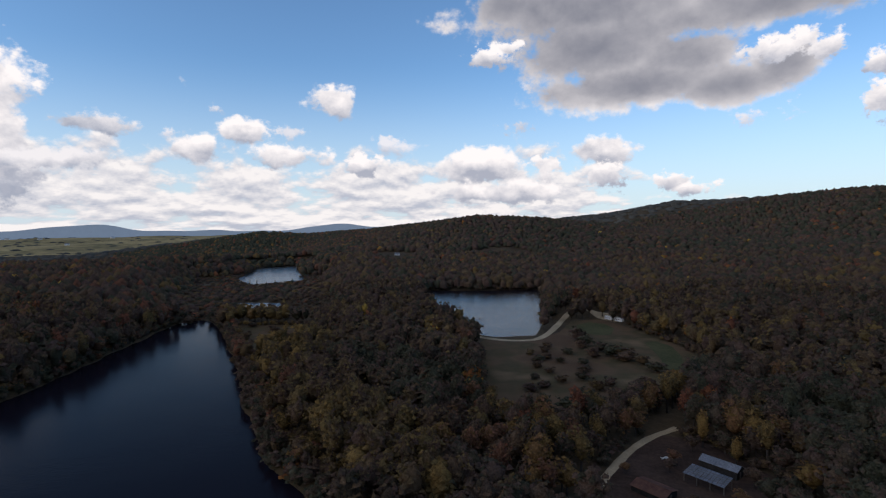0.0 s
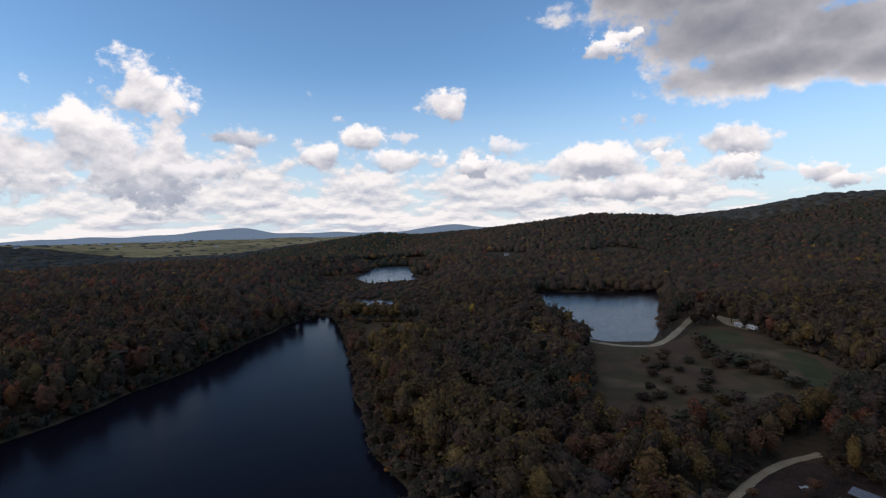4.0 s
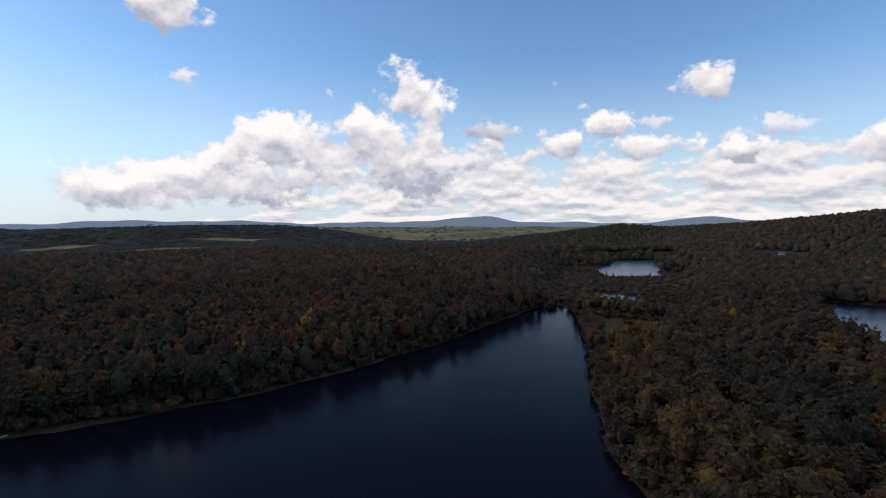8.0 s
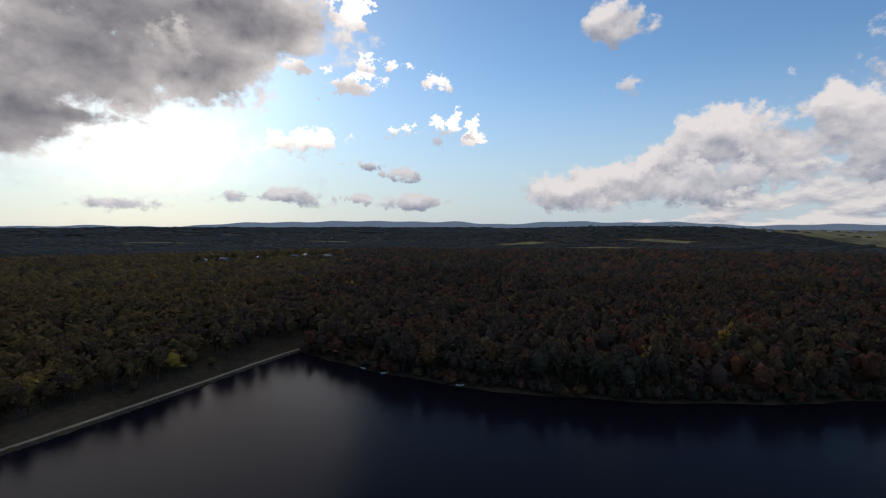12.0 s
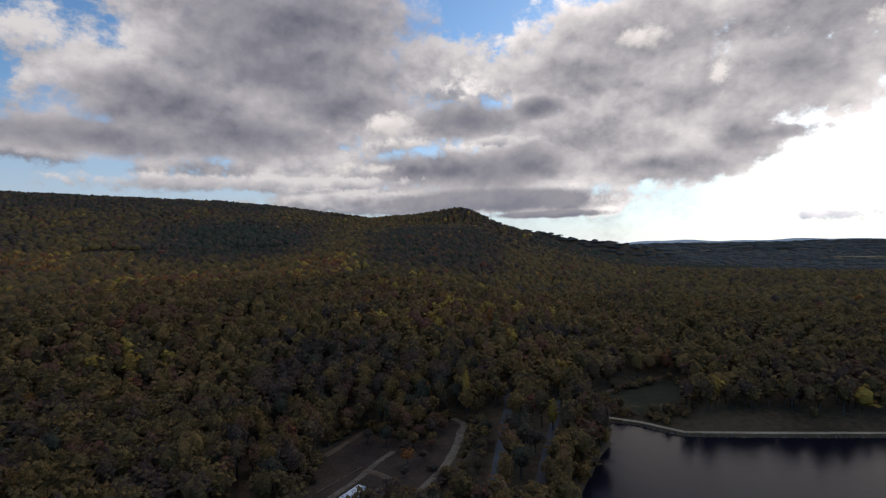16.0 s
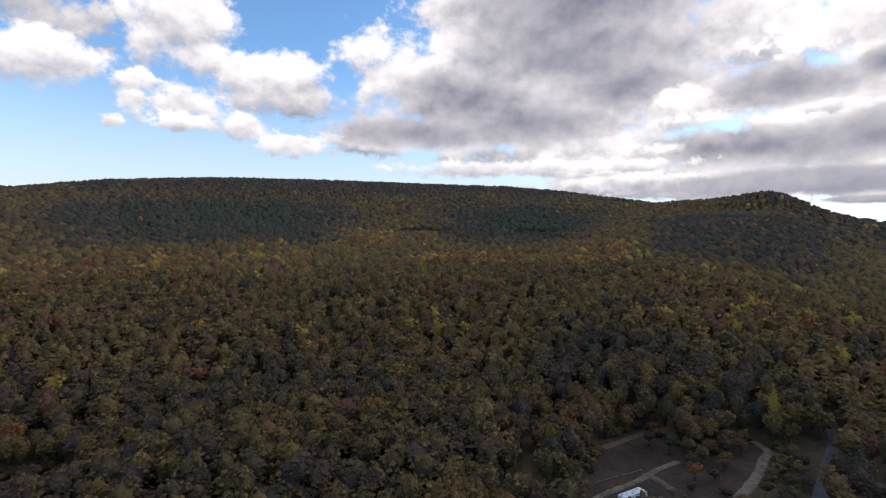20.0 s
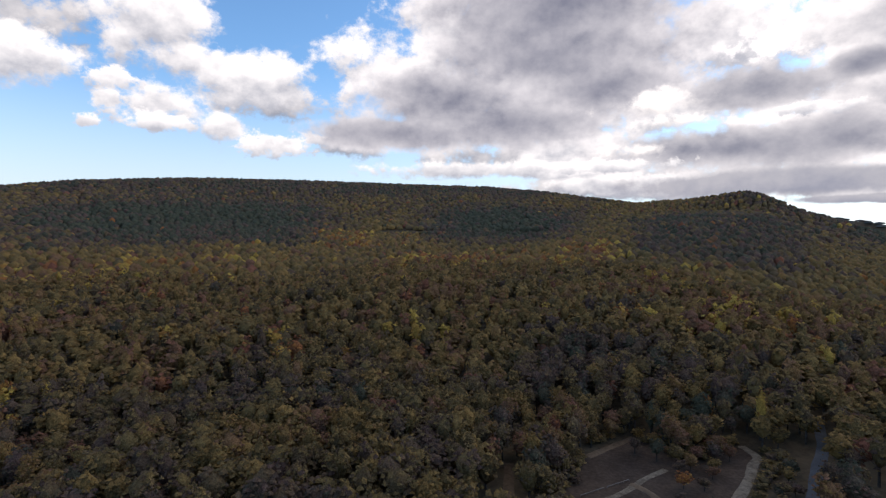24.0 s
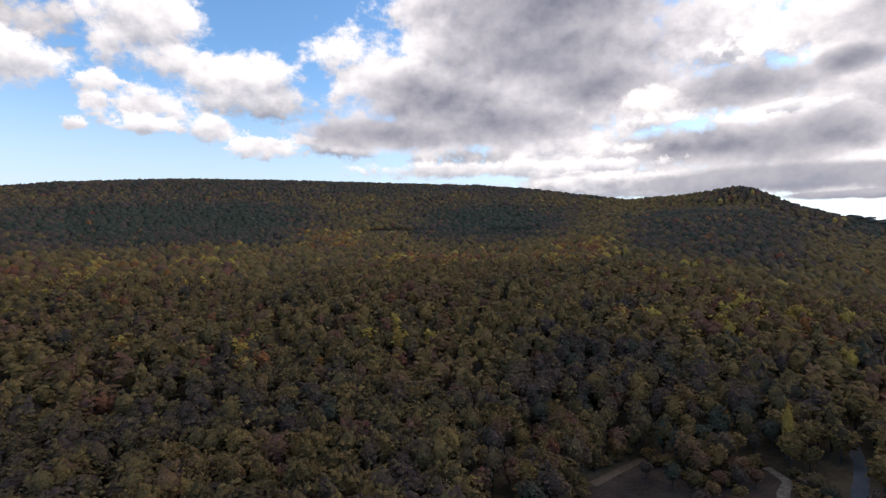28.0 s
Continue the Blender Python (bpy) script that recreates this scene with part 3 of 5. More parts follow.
def swell(x, y, size, seed):
    """Soft rolling of the land, -1 to 1."""
    r, out = np.random.RandomState(seed), 0.0
    for i in range(7):
        a, p, f = r.uniform(0, 6.28), r.uniform(0, 6.28), r.uniform(0.6, 1.7)
        out = out + np.sin((x * math.cos(a) + y * math.sin(a)) * f * 6.28 / size + p)
    return out / 3.5


def smooth(a, b, v):
    k = np.clip((v - a) / (b - a), 0, 1)
    return k * k * (3 - 2 * k)


def land(x, y):
    """Height of the ground."""
    x, y = np.asarray(x, float), np.asarray(y, float)
    r = np.hypot(x, y)
    z = 3.0 + smooth(200, 420, r) * (2.0 * swell(x, y, 260, 3) + 1.5) + smooth(500, 1200, r) * 5 * swell(x, y, 700, 4)
    out = smooth(200, -500, x)
    z = z + out * (smooth(1000, 1900, r) * -46 + smooth(2200, 4700, r) * 70)
    # south of the lakes the wooded ground climbs towards the ridge
    turn = np.degrees(np.arctan2(-x, y)) % 360
    z = z + smooth(140, 168, turn) * smooth(262, 236, turn) * 75 * np.clip((r - 210) / 1000, 0, 1.15)
    for line, wide, power in HILLS:
        d, h = crest(line, x, y)
        g = np.exp(-(d / wide) ** power)
        rough = 1 + 0.05 * swell(x, y, 420, 8) * smooth(30, 300, d)
        z = np.maximum(z, z + (h - z) * g * rough)
    low = smooth(-60, 0, inside_by(LOW_GROWTH, x, y))
    z = z + (1.2 - z) * low
    flat = np.zeros(x.shape)
    for poly in OPEN:
        flat = np.maximum(flat, smooth(-25, 0, inside_by(poly, x, y)))
    z = z + (2.6 - z) * flat
    for poly, level in WATERS:
        s = -inside_by(poly, x, y)
        z = np.where(s < 40, np.minimum(z, level + np.where(s < 0, np.maximum(s * 0.35, -3), s * 0.22 + 0.02)), z)
    return z


def mesh_of(name, verts, tris, mat, tint=None):
    """A mesh from arrays of places and triangles."""
    me = bpy.data.meshes.new(name)
    v, f = np.asarray(verts, np.float32), np.asarray(tris, np.int32)
    me.vertices.add(len(v))
    me.vertices.foreach_set("co", v.ravel())
    me.loops.add(f.size)
    me.loops.foreach_set("vertex_index", f.ravel())
    me.polygons.add(len(f))
    me.polygons.foreach_set("loop_start", np.arange(0, f.size, f.shape[1], dtype=np.int32))
    me.materials.append(mat)
    if tint is not None:
        me.attributes.new("tint", "FLOAT", "POINT").data.foreach_set("value", np.asarray(tint, np.float32))
    me.update(calc_edges=True)
    return me


def smooth_faces(me):
    me.polygons.foreach_set("use_smooth", np.ones(len(me.polygons), bool))
    return me


# the ground: one sheet round the camera's place, finer near it
rings = np.concatenate([np.linspace(0, 90, 10)[1:], np.linspace(95, 460, 92), np.geomspace(466, 4900, 110)])
turns = np.radians(np.linspace(0, 360, 520, endpoint=False))
RR, AA = np.meshgrid(rings, turns, indexing="ij")
gx, gy = (-RR * np.sin(AA)).ravel(), (RR * np.cos(AA)).ravel()
gx, gy = np.append(gx, 0.0), np.append(gy, 0.0)
gz = land(gx, gy)
n_r, n_a = RR.shape
i, j = np.meshgrid(np.arange(n_r - 1), np.arange(n_a), indexing="ij")
a, b = i * n_a + j, i * n_a + (j + 1) % n_a
quads = np.stack([a, b, b + n_a, a + n_a], -1).reshape(-1, 4)[:, ::-1]
# the middle of the sheet closes on one point
k = np.arange(0, n_a, 2)
hub = np.stack([np.full(len(k), n_r * n_a), k, k + 1, (k + 2) % n_a], -1)
quads = np.concatenate([quads, hub])
ground = new("ground", smooth_faces(mesh_of("ground", np.stack([gx, gy, gz], -1), quads, GROUND)))
tagged(ground, "brown leaf-littered ground of a wooded valley", "ground", kind="structure")


def sheet(name, poly, level, mat, label, category, step=None):
    """A level or draped sheet over a polygon of the plan."""
    bm = bmesh.new()
    face = bm.faces.new([bm.verts.new((x, y, 0)) for x, y in poly])
    bmesh.ops.triangulate(bm, faces=[face])
    if step:
        for _ in range(5):
            long = [e for e in bm.edges if e.calc_length() > step]
            if not long:
                break
            bmesh.ops.subdivide_edges(bm, edges=long, cuts=1)
            bmesh.ops.triangulate(bm, faces=[f for f in bm.faces if len(f.verts) > 3])
        zs = land([v.co.x for v in bm.verts], [v.co.y for v in bm.verts])
        for v, z in zip(bm.verts, zs):
            v.co.z = z + level
    else:
        for v in bm.verts:
            v.co.z = level
    bmesh.ops.recalc_face_normals(bm, faces=bm.faces)
    if sum(f.normal.z for f in bm.faces) < 0:
        bmesh.ops.reverse_faces(bm, faces=bm.faces)
    me = bpy.data.meshes.new(name)
    bm.to_mesh(me)
    bm.free()
    me.materials.append(mat)
    return tagged(new(name, me), label, category, kind="structure")


def grown(poly, by):
    """A polygon pushed outwards."""
    cx, cy = sum(p[0] for p in poly) / len(poly), sum(p[1] for p in poly) / len(poly)
    return [(x + (x - cx) / math.hypot(x - cx, y - cy) * by, y + (y - cy) / math.hypot(x - cx, y - cy) * by) for x, y in poly]


for poly, level, label in ((LAKE, 0.0, "dark still water of a long narrow lake"), (LAKE_UPPER, 1.5, "blue rippled water of a round upper lake"), (POND, 0.5, "bright pond between the woods"),
                           (MARSH, 0.4, "shallow marsh pool among trees")):
    # the water's sheet runs under its banks
    sheet("water", grown(poly, 4.0), level, {0.0: WATER, 1.5: WATER_BRIGHT}.get(level, WATER_POND), label, "lake")

# ---------------------------------------------------------------- roads
ROADS = [
    ("gravel_road", [(33, 127), (41, 139.5), (47, 148.5), (54.5, 158.5), (64, 170), (75, 180), (88, 188)], 2.6, GRAVEL, "pale gravel lane curving between the trees", 0.14),
    ("gravel_road", [(14, 362), (28, 348), (44, 338.5), (62, 340), (75, 358), (88, 387), (102, 419), (115, 436), (127, 438), (133, 422)], 4.4, GRAVEL, "pale gravel road on the upper lake's dam", 0.16),
    ("gravel_road", [(168, 350), (180, 342), (193, 313)], 5.5, GRAVEL, "short stretch of pale gravel road in the woods", 0.14),
    ("gravel_road", [(-46, -115), (-57, -127), (-68, -136), (-78, -146), (-88, -159), (-95, -170), (-100, -177), (-99, -186)], 2.9, TRACK, "pale gravel drive through the camp clearing", 0.16),
    ("gravel_road", [(-20, -124), (-28, -134), (-36, -141), (-45, -148), (-54, -157), (-63, -164)], 2.1, TRACK, "two-track gravel lane beside the camper", 0.14),
    ("gravel_road", [(-48, -153), (-52, -148), (-54, -142)], 2.4, DIRT, "short dirt spur in the camp clearing", 0.2),
    ("gravel_road", [(-38, -172), (-46, -179), (-53, -185), (-60, -191)], 2.6, DIRT, "bare track along the camp clearing", 0.2),
    ("gravel_road", [(-5, -118), (-7, -131), (-8, -146), (-9, -162)], 3.0, DIRT, "dirt track into the trees", 0.14),
    ("asphalt_road", [(-74, -108), (-85, -124), (-97, -141), (-112, -163), (-126, -182), (-138, -204)], 3.4, ASPHALT, "narrow grey asphalt road under the trees", 0.14),
    ("asphalt_road", [(-84, -100), (-102, -121), (-119, -140), (-138, -162), (-152, -180)], 3.4, ASPHALT, "narrow grey asphalt road near the shore", 0.14),
    ("gravel_road", [(-166, -172), (-180, -182), (-208, -188), (-240, -191)], 2.6, DIRT, "gravel lane below the dam", 0.14),
]


def ribbon(name, line, wide, mat, label, lift):
    """A road laid along a smooth line on the ground."""
    pts = np.array(line, float)
    k = np.linspace(0, len(pts) - 1, (len(pts) - 1) * 7 + 1)
    tan = np.gradient(pts, axis=0)
    out = []
    for s in k:
        i = min(int(s), len(pts) - 2)
        u = s - i
        p0, p1, t0, t1 = pts[i], pts[i + 1], tan[i], tan[i + 1]
        out.append((2 * u ** 3 - 3 * u * u + 1) * p0 + (u ** 3 - 2 * u * u + u) * t0 + (3 * u * u - 2 * u ** 3) * p1 + (u ** 3 - u * u) * t1)
    c = np.array(out)
    t = np.gradient(c, axis=0)
    n = np.stack([-t[:, 1], t[:, 0]], -1) / np.hypot(t[:, 0], t[:, 1])[:, None]
    wob = 1 + 0.05 * np.sin(np.arange(len(c)) * 1.7) + 0.07 * np.sin(np.arange(len(c)) * 0.61)
    across = np.array([-1.15, -0.9, -0.45, 0, 0.45, 0.9, 1.15])
    crown = np.array([-0.12, -0.02, 0.0, 0.05, 0.0, -0.02, -0.12])
    P = c[:, None] + n[:, None] * (across[None, :, None] * wide / 2 * wob[:, None, None])
    z = land(P[..., 0], P[..., 1]) + lift + crown
    v = np.concatenate([P, z[..., None]], -1).reshape(-1, 3)
    m = len(across)
    i, j = np.meshgrid(np.arange(len(c) - 1), np.arange(m - 1), indexing="ij")
    a = i * m + j
    q = np.stack([a, a + m, a + m + 1, a + 1], -1).reshape(-1, 4)[:, ::-1]
    tagged(new(name, smooth_faces(mesh_of(name, v, q, mat))), label, "road", kind="structure")
    return c


ROAD_LINES = [(ribbon(*r), r[2]) for r in ROADS]
for poly, mat, label in ((BANK, GRASS, "brown grassy bank along the lake"), (MEADOW, GRASS, "dry brown meadow beside the upper lake"), (CLEARING, GRASS, "dull green clearing at the head of the lake"), (CAMP, SOIL, "bare brown earth of the camp clearing"),
                         (BELOW_DAM, LAWN, "dark green grass below the dam"), (YARD, LITTER, "bare earth yard round the sheds"), (SHED_LOT, DIRT, "bare earth lot round a metal-roofed shed")):
    sheet("meadow" if mat in (GRASS, LAWN) else "bare_ground", poly, 0.06, mat, label, "meadow" if mat in (GRASS, LAWN) else "ground", 9.0)
sheet("bare_ground", [(-112, 392), (-98, 396), (-92, 372), (-104, 366)], 0.12, DIRT, "bare brown patch at the clearing's edge", "ground", 9.0)
sheet("meadow", [(98, 366), (104, 388), (116, 398), (126, 390), (127, 372), (118, 352), (108, 350)], 0.13, PASTURE, "green grass near the gravel parking place", "meadow", 9.0)
sheet("meadow", [(139, 330), (144, 316), (139, 292), (130, 270), (122, 262), (117, 268), (124, 284), (128, 306), (131, 326)], 0.13, PASTURE, "strip of green grass along the meadow's edge", "meadow", 9.0)
sheet("gravel_lot", [(124, 440), (142, 424), (146, 402), (136, 396), (128, 414)], 0.12, GRAVEL, "pale gravel parking place by the upper lake", "parking lot", 9.0)
# open fields far out on the plain
FIELDS = [[polar(a, r) for a, r in FARMLAND]]
for az, r, wide, deep in ((68, 2350, 190, 34), (76, 2560, 170, 40), (62, 2600, 200, 40), (98, 2900, 150, 30), (115, 2900, 160, 34)):
    x, y = polar(az, r)
    ca, sa = math.cos(radians(az)), math.sin(radians(az))
    rim = [(math.cos(k * 0.449) * wide * (0.8 + 0.2 * math.sin(k * 2.3 + az)), math.sin(k * 0.449) * deep * (0.8 + 0.2 * math.cos(k * 1.7 + az))) for k in range(14)]
    FIELDS.append([(x + u * ca - w * sa, y + u * sa + w * ca) for u, w in rim])
for poly in FIELDS:
    sheet("field", poly, 2.0, FIELD, "stubble and pasture fields on the plain, paled for sunlight", "field", 110.0)

# ---------------------------------------------------------------- trees


def ico(level=0):
    bm = bmesh.new()
    bmesh.ops.create_icosphere(bm, subdivisions=level + 1, radius=1)
    v = np.array([w.co[:] for w in bm.verts])
    f = np.array([[w.index for w in t.verts] for t in bm.faces])
    bm.free()
    return v, f


ICO0 = ico(0)


OCTA = np.array([(1, 0, 0), (0, 1, 0), (-1, 0, 0), (0, -1, 0), (0, 0, 0.72), (0, 0, -0.8)], float)
OCTA_F = np.array([(0, 1, 4), (1, 2, 4), (2, 3, 4), (3, 0, 4), (1, 0, 5), (2, 1, 5), (3, 2, 5), (0, 3, 5)])


def crown_of(rng, puffs, size, leaves, leaf, lobes, pointed=0.0, under=True):
    """A crown one metre in radius and about 1.7 high round its middle: a dim heart, clumps of foliage over its lobes, and loose sprays that break the outline. Returns places and triangles."""
    cen, rad = [np.array([0, 0, 0.05])], [0.66]
    for k in range(lobes):
        a, h = k * 2.4 + rng.uniform(-0.4, 0.4), rng.uniform(-0.55, 0.7)
        spread = (0.55 if pointed == 0 else 0.42) * (1 - pointed * 0.5 * (h + 0.55))
        cen.append(np.array([math.cos(a) * spread, math.sin(a) * spread, h * (0.75 + pointed * 0.5)]))
        rad.append(rng.uniform(0.30, 0.46) * (1 - pointed * 0.35))
    cen, rad = np.array(cen), np.array(rad)
    hv, hf = ICO0
    hv = hv * rng.uniform(0.60, 0.74, (len(hv), 1)) * (1, 1, 1 + 0.4 * pointed)
    vs, fs, n = [hv], [hf], len(hv)

    def over_lobes(count, lift):
        pick = rng.choice(len(cen), count, p=rad ** 2 / (rad ** 2).sum())
        d = rng.normal(size=(count, 3))
        d[:, 2] = d[:, 2] * 0.8 + lift
        d /= np.linalg.norm(d, axis=1)[:, None]
        return cen[pick] + d * rad[pick][:, None] * (1, 1, 0.95 + 0.6 * pointed), d

    p, d = over_lobes(puffs, 0.38)
    s = size * rng.uniform(0.65, 1.35, (puffs, 1, 1))
    q = p[:, None] + OCTA[None] * s * rng.uniform(0.75, 1.2, (puffs, 6, 1)) * (1, 1, 0.85) + rng.uniform(-0.25, 0.25, (puffs, 6, 3)) * s
    faces = OCTA_F if under else OCTA_F[:4]
    fs.append((faces[None] + (np.arange(puffs) * 6)[:, None, None] + n).reshape(-1, 3))
    vs.append(q.reshape(-1, 3))
    n += puffs * 6
    if leaves:
        p, d = over_lobes(leaves, 0.3)
        p = p + d * size * 0.75
        nrm = d + rng.normal(size=d.shape) * 0.6
        nrm /= np.linalg.norm(nrm, axis=1)[:, None]
        t = np.cross(nrm, rng.normal(size=d.shape))
        t /= np.linalg.norm(t, axis=1)[:, None]
        w = np.cross(nrm, t)
        z = (leaf * rng.uniform(0.6, 1.35, leaves))[:, None]
        vs.append(np.stack([p - t * z, p + t * z * 0.9 - w * z * 0.4, p + w * z], 1).reshape(-1, 3))
        fs.append(n + np.arange(leaves * 3).reshape(-1, 3))
    return np.concatenate(vs), np.concatenate(fs)


def lump_of(rng, lumps):
    """A simple crown for far trees: a few rounded lumps that grow together, open below."""
    v, f = ICO0
    f = f[v[f][:, :, 2].max(1) > -0.4]
    vs, fs = [], []
    for k in range(lumps):
        a, big = k * 2.2 + rng.uniform(-0.4, 0.4), (0.86, 0.62, 0.56)[k]
        off = np.array((math.cos(a) * 0.42, math.sin(a) * 0.42, rng.uniform(-0.2, 0.38))) if k else np.zeros(3)
        vs.append(off + v * rng.uniform(0.82, 1.14, (len(v), 1)) * big)
        fs.append(f + k * len(v))
    return np.concatenate(vs), np.concatenate(fs)


def trunk_of(sides, limbs, rng):
    """A tapered, slightly bent trunk one metre high, with limbs that reach into the crown."""
    vs, fs = [], []

    def tube(p0, p1, r0, r1):
        n = sum(len(v) for v in vs)
        a = np.arange(sides) * 2 * math.pi / sides
        p0, p1 = np.array(p0, float), np.array(p1, float)
        d = (p1 - p0) / np.linalg.norm(p1 - p0)
        u = np.cross(d, (0.3, 0.9, 0.1))
        u /= np.linalg.norm(u)
        w = np.cross(d, u)
        ring = np.cos(a)[:, None] * u + np.sin(a)[:, None] * w
        vs.append(np.concatenate([p0 + ring * r0, p1 + ring * r1]))
        i = np.arange(sides)
        j = (i + 1) % sides
        fs.append(n + np.concatenate([np.stack([i, j, j + sides], -1), np.stack([i, j + sides, i + sides], -1)]))

    tube((0, 0, -0.03), (0.012, 0.008, 0.45), 0.026, 0.019)
    tube((0.012, 0.008, 0.45), (0.0, 0.02, 0.88), 0.019, 0.006)
    for k in range(limbs):
        a, h = k * 2.4 + rng.uniform(-0.3, 0.3), rng.uniform(0.38, 0.66)
        tube((0.01, 0.01, h), (math.cos(a) * 0.2, math.sin(a) * 0.2, h + 0.2), 0.010, 0.003)
    return np.concatenate(vs), np.concatenate(fs)


rng = np.random.RandomState(11)
CROWN_NEAR = [crown_of(rng, 62, 0.185, 46, 0.075, 8, 0, False) for _ in range(7)]
CROWN_MID = [crown_of(rng, 19, 0.27, 6, 0.10, 6, 0, False) for _ in range(6)]
CROWN_FAR = [lump_of(rng, 2) for _ in range(7)]
CROWN_DIM = [lump_of(rng, 1) for _ in range(7)]
TRUNK_NEAR, TRUNK_MID = trunk_of(5, 2, rng), trunk_of(3, 0, rng)


HOUSES = [(-89, 1003), (-865, -317), (-885, -291), (-905, -240), (-930, -184), (-955, -168), (-922, -122), (-1106, 876)]


def near_house(x, y, size):
    """Nearness to a lone house, reaching further on its open side."""
    best = np.zeros(x.shape)
    for hx, hy in HOUSES:
        d = math.hypot(hx, hy)
        along = ((hx - x) * hx + (hy - y) * hy) / d
        side = np.abs((x - hx) * hy - (y - hy) * hx) / d
        best = np.maximum(best, smooth(1.3, 1.0, np.hypot(np.where(along > 0, along / (size * 3.2), along / size), side / size)))
    return best


def keep_off(x, y, reach):
    """Where trees may stand: on dry land, off the clearings and roads."""
    ok = np.ones(x.shape, bool)
    for poly, _ in WATERS:
        ok &= inside_by(poly, x, y) < -1.5
    for poly in OPEN:
        ok &= inside_by(poly, x, y) < -0.3 * reach
    near = np.hypot(x, y) < 520
    for line, wide in ROAD_LINES:
        d = np.full(x.shape, 1e9)
        for px, py in line[::2]:
            d = np.minimum(d, np.hypot(x - px, y - py))
        ok &= (d > wide / 2 + reach * 0.75) | ~near
    ok &= inside_by(DAM, x, y) < -reach
    ok &= near_house(x, y, 17) < 0.5
    return ok


DAM = [(-330, -46), (-310, -58), (-251, -89), (-183, -126), (-171, -146), (-160, -160), (-158, -172), (-166, -174), (-182, -150), (-188, -138), (-254, -101), (-314, -72), (-334, -56)]


def scatter(r0, r1, step, seed, jitter=0.42):
    """Places on a shaken grid in a ring."""
    r = np.random.RandomState(seed)
    n = int(r1 / step) + 1
    i, j = np.meshgrid(np.arange(-n, n + 1), np.arange(-n, n + 1))
    x = (i + 0.5 * (j % 2) + r.uniform(-jitter, jitter, i.shape)) * step
    y = (j * 0.87 + r.uniform(-jitter, jitter, i.shape)) * step
    x, y = x.ravel(), y.ravel()
    d = np.hypot(x, y)
    ok = (d >= r0) & (d < r1)
    return x[ok], y[ok]


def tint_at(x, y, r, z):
    """How far the leaves have turned: brown and half bare on the lake's far bank and the ridge top, greener on the
    slopes, yellow along the hollow under the ridge; to the north a cloud's shade is tinted in.
    """
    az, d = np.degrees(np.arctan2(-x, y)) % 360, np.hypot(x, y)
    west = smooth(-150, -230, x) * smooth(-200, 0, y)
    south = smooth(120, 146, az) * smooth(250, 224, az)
    # ridge-top and slope tints mix leaf colour with a little painted haze
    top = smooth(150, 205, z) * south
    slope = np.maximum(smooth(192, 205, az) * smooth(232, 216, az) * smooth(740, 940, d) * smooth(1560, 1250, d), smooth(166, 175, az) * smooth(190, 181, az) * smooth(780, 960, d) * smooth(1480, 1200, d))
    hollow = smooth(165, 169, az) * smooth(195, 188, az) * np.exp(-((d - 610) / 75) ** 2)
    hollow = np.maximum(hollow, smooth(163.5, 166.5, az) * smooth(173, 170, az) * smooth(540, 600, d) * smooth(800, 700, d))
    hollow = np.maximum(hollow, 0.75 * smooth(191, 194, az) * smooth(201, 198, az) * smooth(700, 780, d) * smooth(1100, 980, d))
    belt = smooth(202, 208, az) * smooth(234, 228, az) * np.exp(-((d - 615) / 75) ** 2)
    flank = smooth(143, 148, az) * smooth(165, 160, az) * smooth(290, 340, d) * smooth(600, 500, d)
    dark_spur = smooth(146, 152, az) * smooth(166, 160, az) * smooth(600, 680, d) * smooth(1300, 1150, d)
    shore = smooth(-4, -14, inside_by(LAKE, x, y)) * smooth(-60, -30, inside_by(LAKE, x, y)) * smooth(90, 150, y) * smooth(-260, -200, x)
    # northern woods: browner leaves, tinted darker still in place of cloud shade
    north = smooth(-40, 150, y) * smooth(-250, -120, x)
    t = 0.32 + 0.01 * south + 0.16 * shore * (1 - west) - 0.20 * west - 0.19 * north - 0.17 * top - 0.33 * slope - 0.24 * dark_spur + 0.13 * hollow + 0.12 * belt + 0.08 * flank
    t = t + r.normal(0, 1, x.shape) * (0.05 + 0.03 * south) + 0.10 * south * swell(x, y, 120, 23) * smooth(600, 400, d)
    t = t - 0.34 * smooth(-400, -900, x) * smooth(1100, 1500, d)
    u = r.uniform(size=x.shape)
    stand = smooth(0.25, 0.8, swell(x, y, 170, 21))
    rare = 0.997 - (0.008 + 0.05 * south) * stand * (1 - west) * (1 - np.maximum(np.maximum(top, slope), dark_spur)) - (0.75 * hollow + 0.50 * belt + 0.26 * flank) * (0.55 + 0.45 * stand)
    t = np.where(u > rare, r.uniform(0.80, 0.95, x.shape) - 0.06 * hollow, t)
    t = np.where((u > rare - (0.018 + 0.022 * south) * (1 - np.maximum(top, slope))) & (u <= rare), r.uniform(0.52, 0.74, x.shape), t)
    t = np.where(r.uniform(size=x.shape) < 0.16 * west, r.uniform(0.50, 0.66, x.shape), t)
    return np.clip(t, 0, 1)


def edge_of(x, y, radius, wave, seed):
    """A tier of the woods ends along an uneven line."""
    return np.hypot(x, y) < radius + wave * swell(x, y, wave * 6, seed)


